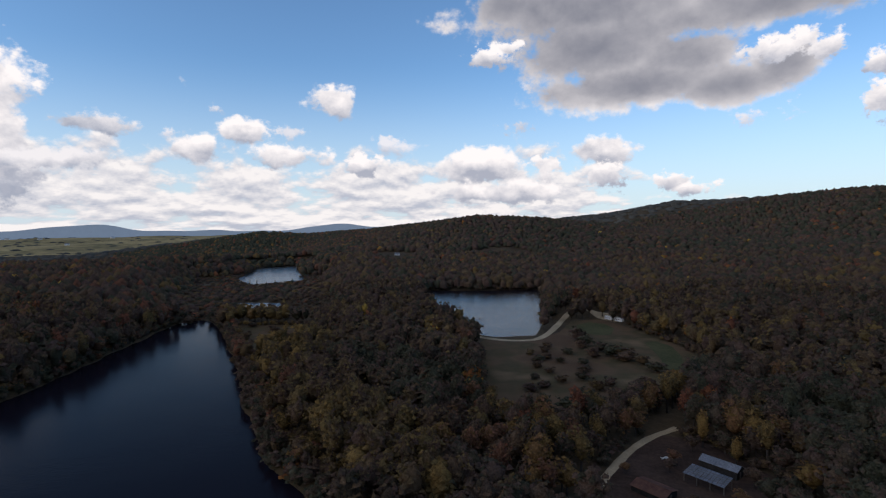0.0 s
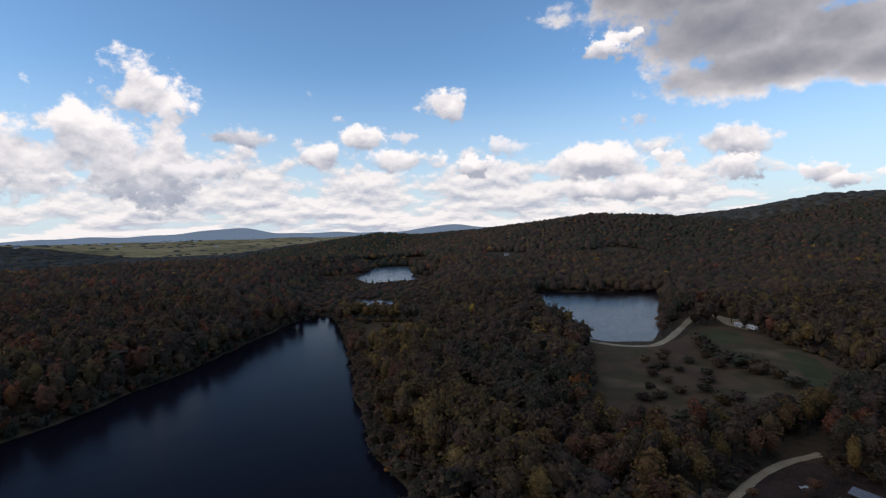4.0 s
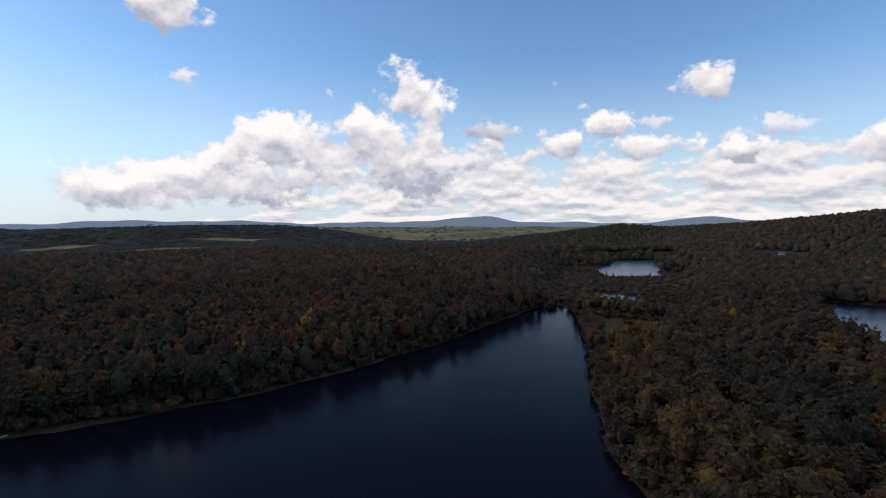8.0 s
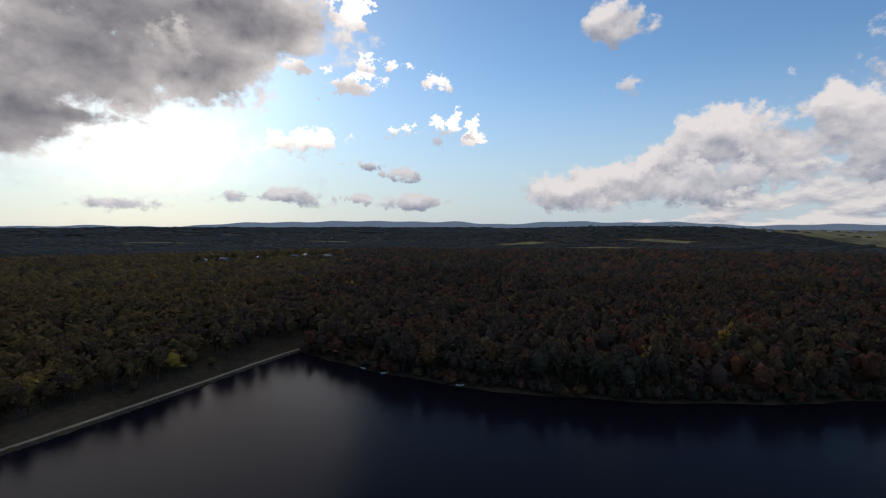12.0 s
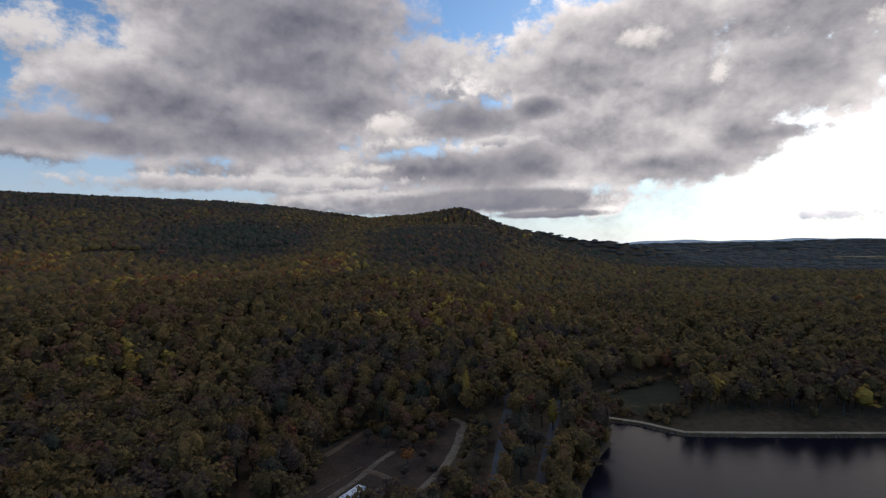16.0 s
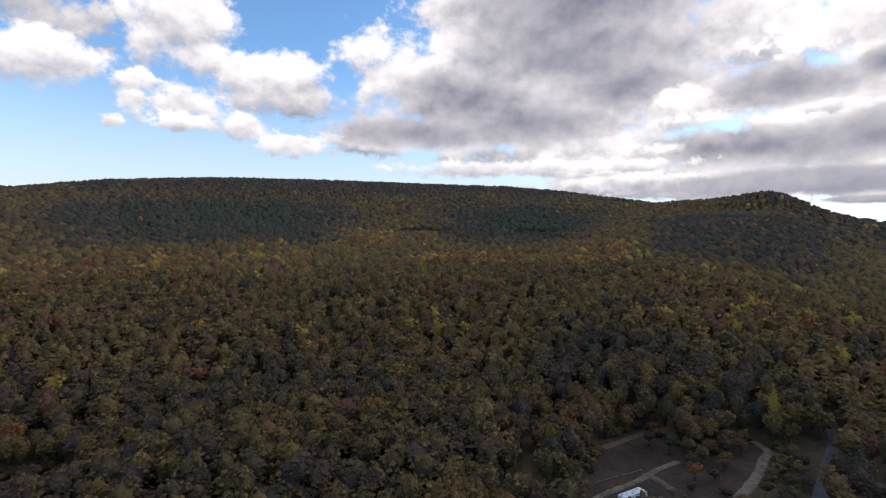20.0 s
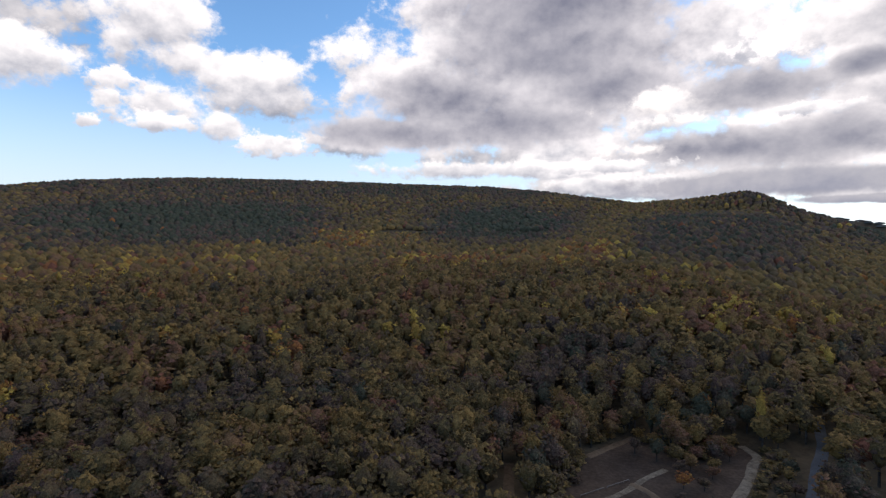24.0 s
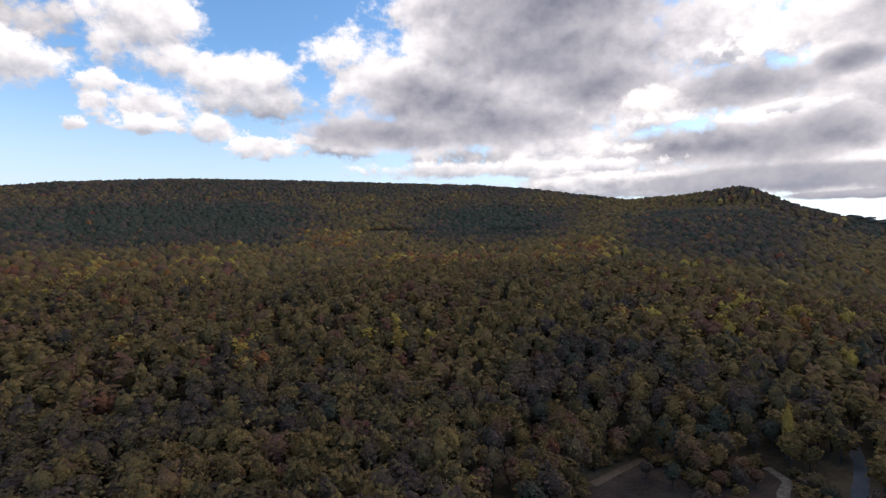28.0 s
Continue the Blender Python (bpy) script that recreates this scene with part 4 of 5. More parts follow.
def forest(name, x, y, models, trunk, height, radius, label, seed, mid=0.58, deep=0.43, mat=None):
    """Many trees as one growth: their crowns in one mesh and their trunks in another."""
    r = np.random.RandomState(seed)
    z = land(x, y)
    h = height * r.uniform(0.72, 1.25, x.shape)
    w = radius * r.uniform(0.75, 1.3, x.shape)
    h = h * (1 + 0.18 * smooth(-190, -225, x) * smooth(-60, 0, y) * smooth(1000, 800, np.hypot(x, y)) * (height > 10))
    low = smooth(-12, 4, inside_by(LOW_GROWTH, x, y))
    low = np.maximum(low, 0.9 * near_house(x, y, 32))
    low = np.where((inside_by(POND, x, y) > -70) & (low > 0.5), low * 1.18, low)
    h, w = h * (1 - 0.72 * low), w * (1 - 0.35 * low)
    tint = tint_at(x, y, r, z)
    spin = r.uniform(0, 6.28, x.shape)
    kind = r.randint(len(models), size=x.shape)
    vs, fs, ts, n = [], [], [], 0
    for k, (mv, mf) in enumerate(models):
        s = np.where(kind == k)[0]
        if not len(s):
            continue
        c, q = np.cos(spin[s])[:, None], np.sin(spin[s])[:, None]
        px = (mv[:, 0] * c - mv[:, 1] * q) * w[s, None] + x[s, None]
        py = (mv[:, 0] * q + mv[:, 1] * c) * w[s, None] + y[s, None]
        pz = mv[:, 2] * (h[s, None] * deep) + (z[s] + h[s] * mid)[:, None]
        vs.append(np.stack([px, py, pz], -1).reshape(-1, 3))
        fs.append((mf[None] + (np.arange(len(s)) * len(mv))[:, None, None] + n).reshape(-1, 3))
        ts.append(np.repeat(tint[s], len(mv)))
        n += len(s) * len(mv)
    tagged(new(name, smooth_faces(mesh_of(name, np.concatenate(vs), np.concatenate(fs), mat or LEAF, np.concatenate(ts)))), label, "forest", kind="stuff")
    if trunk:
        tv, tf = trunk
        v = np.stack([tv[:, 0] * h[:, None] + x[:, None], tv[:, 1] * h[:, None] + y[:, None], tv[:, 2] * (h[:, None] * 0.8) + z[:, None]], -1).reshape(-1, 3)
        f = (tf[None] + (np.arange(len(x)) * len(tv))[:, None, None]).reshape(-1, 3)
        tagged(new(name + "_trunks", mesh_of(name + "_trunks", v, f, BARK)), "grey-brown trunks of the wood", "forest", kind="stuff")


def seen_side(x, y):
    """Thins the woods behind, where the valley is closed by the ridge."""
    az = np.degrees(np.arctan2(-x, y)) % 360
    return (az < 238) | (az > 310)


NEAR_R, MID_R, FAR_R = 262, 560, 1950
x, y = scatter(0, NEAR_R + 60, 7.2, 21)
ok = edge_of(x, y, NEAR_R, 28, 6) & keep_off(x, y, 4.0)
x, y = x[ok], y[ok]
# the trees round the camp, the sheds and the meadow's near end stand singly
rank = np.minimum(np.minimum(np.hypot(x + 60, y + 162), np.hypot(x - 60, y - 178)), np.hypot(x - 156, y + 118) + 25)
rank = rank + 200 * (np.hypot(x, y) < 108)
order = np.argsort(rank)
SINGLE_TREES = (x[order[:280]], y[order[:280]])
NEAR_TREES = (x[order[280:]], y[order[280:]])
x, y = scatter(NEAR_R - 60, MID_R + 140, 9.1, 22)
ok = ~edge_of(x, y, NEAR_R - 3, 28, 6) & edge_of(x, y, MID_R, 60, 7) & keep_off(x, y, 4.0) & (seen_side(x, y) | (np.random.RandomState(3).uniform(size=x.shape) < 0.3))
forest("woodland", x[ok], y[ok], CROWN_MID, TRUNK_MID, 16.0, 5.0, "dense autumn woodland, olive and rust", 32, 0.54, 0.48)
x, y = scatter(MID_R - 140, 1120, 10.4, 23)
ok = ~edge_of(x, y, MID_R - 6, 60, 7) & keep_off(x, y, 5.0) & seen_side(x, y) & edge_of(x, y, 1040, 50, 9)
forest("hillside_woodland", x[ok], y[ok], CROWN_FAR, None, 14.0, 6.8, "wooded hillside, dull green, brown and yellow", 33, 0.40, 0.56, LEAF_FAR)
x, y = scatter(980, 2350, 13.0, 26)
az, d = np.degrees(np.arctan2(-x, y)) % 360, np.hypot(x, y)
north = (az < 33) | (az > 350) | ((az > 124) & (az < 168))
ok = ~edge_of(x, y, 1034, 50, 9) & keep_off(x, y, 5.0) & seen_side(x, y) & ((x > -300) | (d < 1250) | (y < -600) | north) & ((d < FAR_R) | north)
knob = (az > 145) & (az < 168) & (d > 1320) & (d < 1660)
ok &= ~knob
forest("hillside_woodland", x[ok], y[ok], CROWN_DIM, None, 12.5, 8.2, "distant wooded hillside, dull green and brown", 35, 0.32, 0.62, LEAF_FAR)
x, y = scatter(1300, 1670, 11.0, 28)
az, d = np.degrees(np.arctan2(-x, y)) % 360, np.hypot(x, y)
ok = (az > 145) & (az < 168) & (d > 1320) & (d < 1660)
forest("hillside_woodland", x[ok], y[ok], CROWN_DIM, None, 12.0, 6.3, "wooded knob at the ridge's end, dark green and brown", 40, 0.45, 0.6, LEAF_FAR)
x, y = scatter(FAR_R - 20, 3400, 46.0, 24)
az = np.degrees(np.arctan2(-x, y)) % 360
ok = seen_side(x, y) & ~(((az < 33) | (az > 350) | ((az > 124) & (az < 168))) & (np.hypot(x, y) < 2350))
for poly in FIELDS:
    ok &= inside_by(poly, x, y) < -25
forest("distant_woodland", x[ok], y[ok], CROWN_DIM, None, 13.0, 25.0, "distant woods on the hills, greyed by painted haze", 34, 0.0, 0.6, HAZED_WOODS)
x, y = scatter(3380, 4640, 100.0, 27)
az = np.degrees(np.arctan2(-x, y)) % 360
ok = (az > 55) & (az < 170)
forest("distant_woodland", x[ok], y[ok], CROWN_DIM, None, 15.0, 66.0, "far woods below the mountains, greyed by painted haze", 39, 0.1, 0.6, HAZED_WOODS)
# copses and hedgerows on the plain
r = np.random.RandomState(9)
a, d = r.uniform(22, 58, 190), r.uniform(2200, 4500, 190)
hedge = np.round(d / 260) * 260 + r.normal(0, 14, 190)
d = np.where(r.uniform(size=190) < 0.7, hedge, d)
forest("copses", -d * np.sin(np.radians(a)), d * np.cos(np.radians(a)), CROWN_DIM, None, 12.0, 22.0, "hedgerows and copses between far fields", 36, 0.1, 0.6, HAZED_WOODS)
forest("near_woodland", *NEAR_TREES, CROWN_NEAR, TRUNK_NEAR, 15.5, 4.6, "near autumn woodland seen from above", 31)

# brush along the water's edge
bx, by, r = [], [], np.random.RandomState(17)
for poly, _ in WATERS[:3]:
    area = sum(p[0] * q[1] - q[0] * p[1] for p, q in zip(poly, poly[1:] + poly[:1]))
    for p, q in zip(poly, poly[1:] + poly[:1]):
        long = math.hypot(q[0] - p[0], q[1] - p[1])
        n = int(long / 1.3) + 1
        k, off = r.uniform(0, 1, n), r.uniform(0.3, 10.5, n) * (-1 if area > 0 else 1)
        bx.append(p[0] + (q[0] - p[0]) * k - (q[1] - p[1]) / long * off)
        by.append(p[1] + (q[1] - p[1]) * k + (q[0] - p[0]) / long * off)
bx, by = np.concatenate(bx), np.concatenate(by)
ok = (inside_by(DAM, bx, by) < -1) & (inside_by(DAM_UPPER, bx, by) < -12) & (inside_by(LAKE, bx, by) < -0.3) & (inside_by(LAKE_UPPER, bx, by) < -0.3)
forest("shore_brush", bx[ok], by[ok], CROWN_MID, None, 6.8, 2.9, "brown brush hanging over the water's edge", 37, 0.42, 0.5)

# undergrowth where the woods meet open ground and lanes
bx, by, r = [], [], np.random.RandomState(19)
for poly, deep, per in ((BANK, 7, 1.8), (CAMP, 6, 1.6), (MEADOW, 6, 2.2), (YARD, 5, 2.0), (SHED_LOT, 5, 2.0), (CLEARING, 5, 2.6), (BELOW_DAM, 5, 2.6)):
    area = sum(p[0] * q[1] - q[0] * p[1] for p, q in zip(poly, poly[1:] + poly[:1]))
    for p, q in zip(poly, poly[1:] + poly[:1]):
        long = math.hypot(q[0] - p[0], q[1] - p[1])
        n = int(long / per * 1.6)
        k, off = r.uniform(0, 1, n), r.uniform(-1.5, deep, n) * (-1 if area > 0 else 1)
        bx.append(p[0] + (q[0] - p[0]) * k - (q[1] - p[1]) / long * off)
        by.append(p[1] + (q[1] - p[1]) * k + (q[0] - p[0]) / long * off)
bx, by = np.concatenate(bx), np.concatenate(by)
ok = (inside_by(LAKE, bx, by) < -1) & ~((by > 322) & (bx > 0) & (bx < 142))
for line, wide in ROAD_LINES:
    for px, py in line[::2]:
        ok &= np.hypot(bx - px, by - py) > wide / 2 + 2.2
forest("undergrowth", bx[ok], by[ok], CROWN_MID, None, 4.2, 2.3, "low brown undergrowth along the edges of the woods", 38, 0.40, 0.5)

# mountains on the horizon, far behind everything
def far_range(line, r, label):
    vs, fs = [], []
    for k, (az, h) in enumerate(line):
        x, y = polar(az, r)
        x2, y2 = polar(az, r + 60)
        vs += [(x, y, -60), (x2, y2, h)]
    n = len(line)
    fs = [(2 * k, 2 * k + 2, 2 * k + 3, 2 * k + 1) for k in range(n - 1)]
    tagged(new("backdrop", mesh_of("backdrop", vs, fs, HAZE_RANGE)), label, "mountains", kind="structure")


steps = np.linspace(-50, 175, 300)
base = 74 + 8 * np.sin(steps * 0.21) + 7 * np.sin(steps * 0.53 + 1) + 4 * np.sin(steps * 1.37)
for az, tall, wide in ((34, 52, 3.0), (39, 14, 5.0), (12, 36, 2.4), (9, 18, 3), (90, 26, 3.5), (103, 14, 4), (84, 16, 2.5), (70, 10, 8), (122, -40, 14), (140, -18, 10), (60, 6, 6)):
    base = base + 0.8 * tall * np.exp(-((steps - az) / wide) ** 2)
far_range(list(zip(steps, base)), 4700, "mountains along the horizon, blue with painted haze")

# ---------------------------------------------------------------- things


def part(name, bm, mat, parent, label=""):
    """Links a bmesh as one mesh under a thing or a part."""
    me = bpy.data.meshes.new(name)
    bm.to_mesh(me)
    bm.free()
    me.materials.append(mat)
    ob = new(name, me)
    ob.parent = parent
    if label:
        ob["label"] = label
    return ob


def box(x0, y0, z0, x1, y1, z1, bevel=0.0, bm=None):
    bm = bm or bmesh.new()
    m = Matrix.Translation(((x0 + x1) / 2, (y0 + y1) / 2, (z0 + z1) / 2)) @ Matrix.Diagonal((x1 - x0, y1 - y0, z1 - z0, 1))
    v = bmesh.ops.create_cube(bm, size=1, matrix=m)["verts"]
    if bevel:
        edges = list({e for w in v for e in w.link_edges})
        bmesh.ops.bevel(bm, geom=edges, offset=bevel, segments=2, affect="EDGES")
    return bm


def tube(p0, p1, r0, r1=None, sides=8, bm=None):
    bm = bm or bmesh.new()
    p0, p1 = Vector(p0), Vector(p1)
    m = Matrix.Translation((p0 + p1) / 2) @ (p1 - p0).to_track_quat("Z", "Y").to_matrix().to_4x4()
    bmesh.ops.create_cone(bm, cap_ends=True, segments=sides, radius1=r0, radius2=r0 if r1 is None else r1, depth=(p1 - p0).length, matrix=m)
    return bm


def thing(name, x, y, turn, label, category, group="", lift=0.0):
    """An Empty on the ground that carries a thing's parts."""
    ob = new(name)
    ob.matrix_basis = pose(x, y, float(land(x, y)) + lift, 0, 0, turn)
    return tagged(ob, label, category, group)


def camper(x, y, turn, long, label, group=""):
    """A travel trailer: rounded body, windows, door, roof units, wheels and hitch. Its length runs along its own x."""
    t = thing("camper_trailer", x, y, turn, label, "camper", group, 0.1)
    a, w = long / 2, 1.25
    bm = bmesh.new()
    prof = [(-a, 0.65), (-a, 2.9), (-a + 0.25, 3.2), (a - 1.1, 3.2), (a - 0.15, 2.55), (a, 1.6), (a - 0.35, 0.65)]
    rows = []
    for yy in (-w, w):
        rows.append([bm.verts.new((px, yy, pz)) for px, pz in prof])
    bm.faces.new(rows[0])
    bm.faces.new(rows[1][::-1])
    for k in range(len(prof)):
        bm.faces.new((rows[0][k], rows[0][k - 1], rows[1][k - 1], rows[1][k]))
    bmesh.ops.recalc_face_normals(bm, faces=bm.faces)
    bmesh.ops.bevel(bm, geom=bm.edges[:], offset=0.09, segments=2, affect="EDGES")
    body = part("body", bm, WHITE_PAINT, t)
    for side in (-1, 1):
        for k, wx in enumerate((-0.72, -0.3, 0.1, 0.55)):
            part("window", box(wx * a - 0.55, side * (w + 0.012) - 0.02, 1.75, wx * a + 0.55, side * (w + 0.012) + 0.02, 2.4, 0.012), GLASS_DARK, body, "dark tinted window")
        part("stripe", box(-a + 0.3, side * (w + 0.008) - 0.008, 1.25, a - 0.6, side * (w + 0.008) + 0.008, 1.42), TIN, body, "grey side stripe")
    door = part("door", box(0.28 * a, w + 0.005, 0.75, 0.28 * a + 0.7, w + 0.045, 2.6, 0.012), WHITE_PAINT, body)
    part("handle", box(0.28 * a + 0.08, w + 0.045, 1.6, 0.28 * a + 0.14, w + 0.08, 1.75), RUBBER, door)
    for ux in (-0.5, 0.15):
        part("air_conditioner", box(ux * a - 0.5, -0.4, 3.19, ux * a + 0.5, 0.4, 3.5, 0.08), WHITE_PAINT, t, "white roof air conditioner")
    for ux, uy in ((-0.8, 0.5), (-0.15, -0.5), (0.45, 0.45)):
        part("roof_vent", box(ux * a - 0.22, uy - 0.22, 3.19, ux * a + 0.22, uy + 0.22, 3.32, 0.03), GLASS_DARK, t, "smoked roof vent")
    for side in (-1, 1):
        for wx in (-0.18, 0.02):
            wheel = part("wheel", tube((wx * a - 0.0, side * 1.0, 0.36), (wx * a, side * 1.22, 0.36), 0.36, sides=16), RUBBER, t)
            part("rim", tube((wx * a, side * 1.215, 0.36), (wx * a, side * 1.24, 0.36), 0.2, sides=12), TIN, wheel)
    part("chassis", box(-a + 0.1, -0.9, 0.48, a - 0.4, 0.9, 0.68), RUBBER, t)
    part("hitch", tube((a - 0.4, 0, 0.56), (a + 0.9, 0, 0.5), 0.06), RUBBER, t)
    part("jack", tube((a + 0.6, 0, 0.0), (a + 0.6, 0, 0.7), 0.05), TIN, t)
    return t


def gable(x, y, turn, long, wide, eave, ridge, wall, roof, label, name="shed", category="shed", ribs=0, windows=0, chimney=False, lift=0.0):
    """A house or shed with a pitched roof; its ridge runs along its own x."""
    t = thing(name, x, y, turn, label, category, lift=lift)
    a, b = long / 2, wide / 2
    bm = bmesh.new()
    low = [bm.verts.new((px, py, -0.3)) for px, py in ((-a, -b), (a, -b), (a, b), (-a, b))]
    top = [bm.verts.new((px, py, eave)) for px, py in ((-a, -b), (a, -b), (a, b), (-a, b))]
    p0, p1 = bm.verts.new((-a, 0, ridge - 0.12)), bm.verts.new((a, 0, ridge - 0.12))
    bm.faces.new(low[::-1])
    bm.faces.new((low[0], low[1], top[1], top[0]))
    bm.faces.new((low[2], low[3], top[3], top[2]))
    bm.faces.new((low[1], low[2], top[2], p1, top[1]))
    bm.faces.new((low[3], low[0], top[0], p0, top[3]))
    bm.faces.new((top[0], top[1], p1, p0))
    bm.faces.new((top[2], top[3], p0, p1))
    walls = part("wall", bm, wall, t)
    pitch = math.atan2(ridge - eave, b)
    run = math.hypot(b + 0.4, (ridge - eave) * (b + 0.4) / b)
    for side in (-1, 1):
        m = Matrix.Translation((0, 0, ridge)) @ Matrix.Rotation(-side * pitch, 4, "X") @ Matrix.Translation((0, side * run / 2, 0))
        bm = bmesh.new()
        bmesh.ops.create_cube(bm, size=1, matrix=m @ Matrix.Diagonal((long + 0.7, run, 0.10, 1)))
        slope = part("roof", bm, roof, t)
        for k in range(ribs):
            bm = bmesh.new()
            rx = -a + (k + 0.5) * long / ribs
            bmesh.ops.create_cube(bm, size=1, matrix=m @ Matrix.Translation((rx, 0, 0.065)) @ Matrix.Diagonal((0.07, run - 0.02, 0.035, 1)))
            part("rib", bm, roof, slope)
    part("ridge_cap", box(-a - 0.36, -0.16, ridge + 0.02, a + 0.36, 0.16, ridge + 0.10, 0.02), roof, t)
    for side in (-1, 1):
        for k in range(windows):
            wx = -a + (k + 0.5) * long / windows
            win = part("window", box(wx - 0.5, side * b - 0.03, eave * 0.42, wx + 0.5, side * b + 0.03, eave * 0.82), GLASS_DARK, walls)
            part("window_frame", box(wx - 0.62, side * b - 0.02, eave * 0.38, wx + 0.62, side * b + 0.02, eave * 0.42), WHITE_PAINT, win)
    part("door", box(a - 0.03, -0.55, 0, a + 0.04, 0.55, min(2.1, eave - 0.2)), BOARD, walls)
    if chimney:
        part("chimney", box(-a * 0.4 - 0.4, 0.4, eave, -a * 0.4 + 0.4, 1.2, ridge + 0.9, 0.03), RIPRAP, t)
    return t


def lean_to(x, y, turn, long, wide, low, high, roof, label, ribs):
    """An open-sided shed: posts and one slope of roofing sheets; the slope falls along its own -y."""
    t = thing("open_shed", x, y, turn, label, "shed")
    a, b = long / 2, wide / 2
    for k in range(4):
        px = -a + 0.3 + k * (long - 0.6) / 3
        for py, h in ((-b + 0.2, low), (b - 0.2, high)):
            part("post", box(px - 0.09, py - 0.09, -0.3, px + 0.09, py + 0.09, h), BOARD, t)
    tilt = math.atan2(high - low, wide)
    m = Matrix.Translation((0, 0, (low + high) / 2 + 0.08)) @ Matrix.Rotation(tilt, 4, "X")
    n = max(3, int(long / 1.1))
    for k in range(n):
        bm = bmesh.new()
        sx = -a + (k + 0.5) * long / n
        bmesh.ops.create_cube(bm, size=1, matrix=m @ Matrix.Translation((sx, 0, 0.004 * (k % 2))) @ Matrix.Diagonal((long / n - 0.16, wide + 0.6, 0.05, 1)))
        sheet_ob = part("roofing_sheet", bm, roof, t)
        if ribs:
            for q in (-0.3, 0.0, 0.3):
                bm = bmesh.new()
                bmesh.ops.create_cube(bm, size=1, matrix=m @ Matrix.Translation((sx + q, 0, 0.04)) @ Matrix.Diagonal((0.05, wide + 0.58, 0.04, 1)))
                part("rib", bm, roof, sheet_ob)
    # dark battens lie over the sheets in a grid
    for k in range(1, 5):
        bm = bmesh.new()
        bmesh.ops.create_cube(bm, size=1, matrix=m @ Matrix.Translation((0, -b + k * wide / 5, 0.09)) @ Matrix.Diagonal((long, 0.16, 0.06, 1)))
        part("batten", bm, BOARD, t, "weathered wooden batten")
    for py, h in ((-b + 0.2, low), (b - 0.2, high)):
        part("beam", box(-a, py - 0.07, h - 0.2, a, py + 0.07, h), BOARD, t)
    return t


def picnic_table(x, y, turn):
    t = thing("picnic_table", x, y, turn, "weathered wooden picnic table on bare earth", "table", "picnic tables in the camp")
    for k in range(5):
        part("plank", box(-0.95, -0.38 + k * 0.155, 0.72, 0.95, -0.24 + k * 0.155, 0.765), BOARD, t)
    for side in (-1, 1):
        for k in range(2):
            yy = side * 0.72 + (k - 0.5) * 0.16
            part("bench_plank", box(-0.95, yy - 0.07, 0.42, 0.95, yy + 0.07, 0.46), BOARD, t)
    for px in (-0.65, 0.65):
        for side in (-1, 1):
            part("leg", tube((px, side * 0.2, 0.72), (px, side * 0.62, -0.05), 0.05, sides=4), BOARD, t)
        part("brace", box(px - 0.03, -0.8, 0.37, px + 0.03, 0.8, 0.43), BOARD, t)
    return t


def log_rail(p, q):
    mid = ((p[0] + q[0]) / 2, (p[1] + q[1]) / 2)
    turn = math.degrees(math.atan2(q[1] - p[1], q[0] - p[0]))
    long = math.hypot(q[0] - p[0], q[1] - p[1])
    t = thing("log_rail", *mid, turn, "pale log rail along the camp lane", "fence", "log rails in the camp")
    n = max(2, int(long / 2.4))
    for k in range(n + 1):
        px = -long / 2 + k * long / n
        part("post", tube((px, 0, -0.2), (px, 0, 0.55), 0.11, 0.10, 7), BOARD, t)
    for k in range(n):
        px = -long / 2 + k * long / n
        part("log", tube((px - 0.05, 0, 0.55 + 0.02 * (k % 2)), (px + long / n + 0.05, 0, 0.57), 0.13, 0.11, 8), BOARD, t)


def rowboat(x, y, turn):
    t = new("rowboat")
    t.matrix_basis = pose(x, y, 0.12, 0, 0, turn)
    tagged(t, "small white rowboat lying at the lake's edge", "boat", "rowboats on the shore")
    bm = bmesh.new()
    rows = []
    for px, w, z in ((-2.0, 0.55, 0.05), (-1.0, 0.72, 0.0), (0.4, 0.72, 0.0), (1.5, 0.42, 0.08), (2.1, 0.05, 0.2)):
        rows.append([bm.verts.new(c) for c in ((px, -w, 0.5 + z), (px, -w * 0.75, z), (px, w * 0.75, z), (px, w, 0.5 + z), (px, w * 0.88, 0.5 + z), (px, w * 0.66, z + 0.1), (px, -w * 0.66, z + 0.1), (px, -w * 0.88, 0.5 + z))])
    for r0, r1 in zip(rows, rows[1:]):
        for k in range(8):
            bm.faces.new((r0[k], r0[(k + 1) % 8], r1[(k + 1) % 8], r1[k]))
    bm.faces.new(rows[0])
    bmesh.ops.recalc_face_normals(bm, faces=bm.faces)
    part("hull", bm, WHITE_PAINT, t)
    for px in (-1.1, 0.3):
        part("thwart", box(px - 0.12, -0.6, 0.38, px + 0.12, 0.6, 0.42), BOARD, t)


# the camp
camper(-39.3, -133.6, 216, 10.5, "long white travel trailer parked beside a gravel lane", "campers")
picnic_table(-53.5, -142.5, 30)
picnic_table(-48.5, -136.0, 55)
log_rail((-30, -143.5), (-38.5, -149))
log_rail((-39.8, -149.8), (-48, -155))
# the yard with its sheds
lean_to(77.5, 146, -52, 12, 5.5, 2.6, 3.4, TIN, "open shed roofed with patched pale metal sheets", 1)
gable(86, 154, -52, 11, 4.6, 2.8, 3.8, DARK_BOARD, TIN, "long shed with a blue-grey metal roof", ribs=12)
gable(60, 142, -52, 10, 7, 1.8, 2.7, DARK_BOARD, RUST, "low shed with a rusted red metal roof", ribs=12)


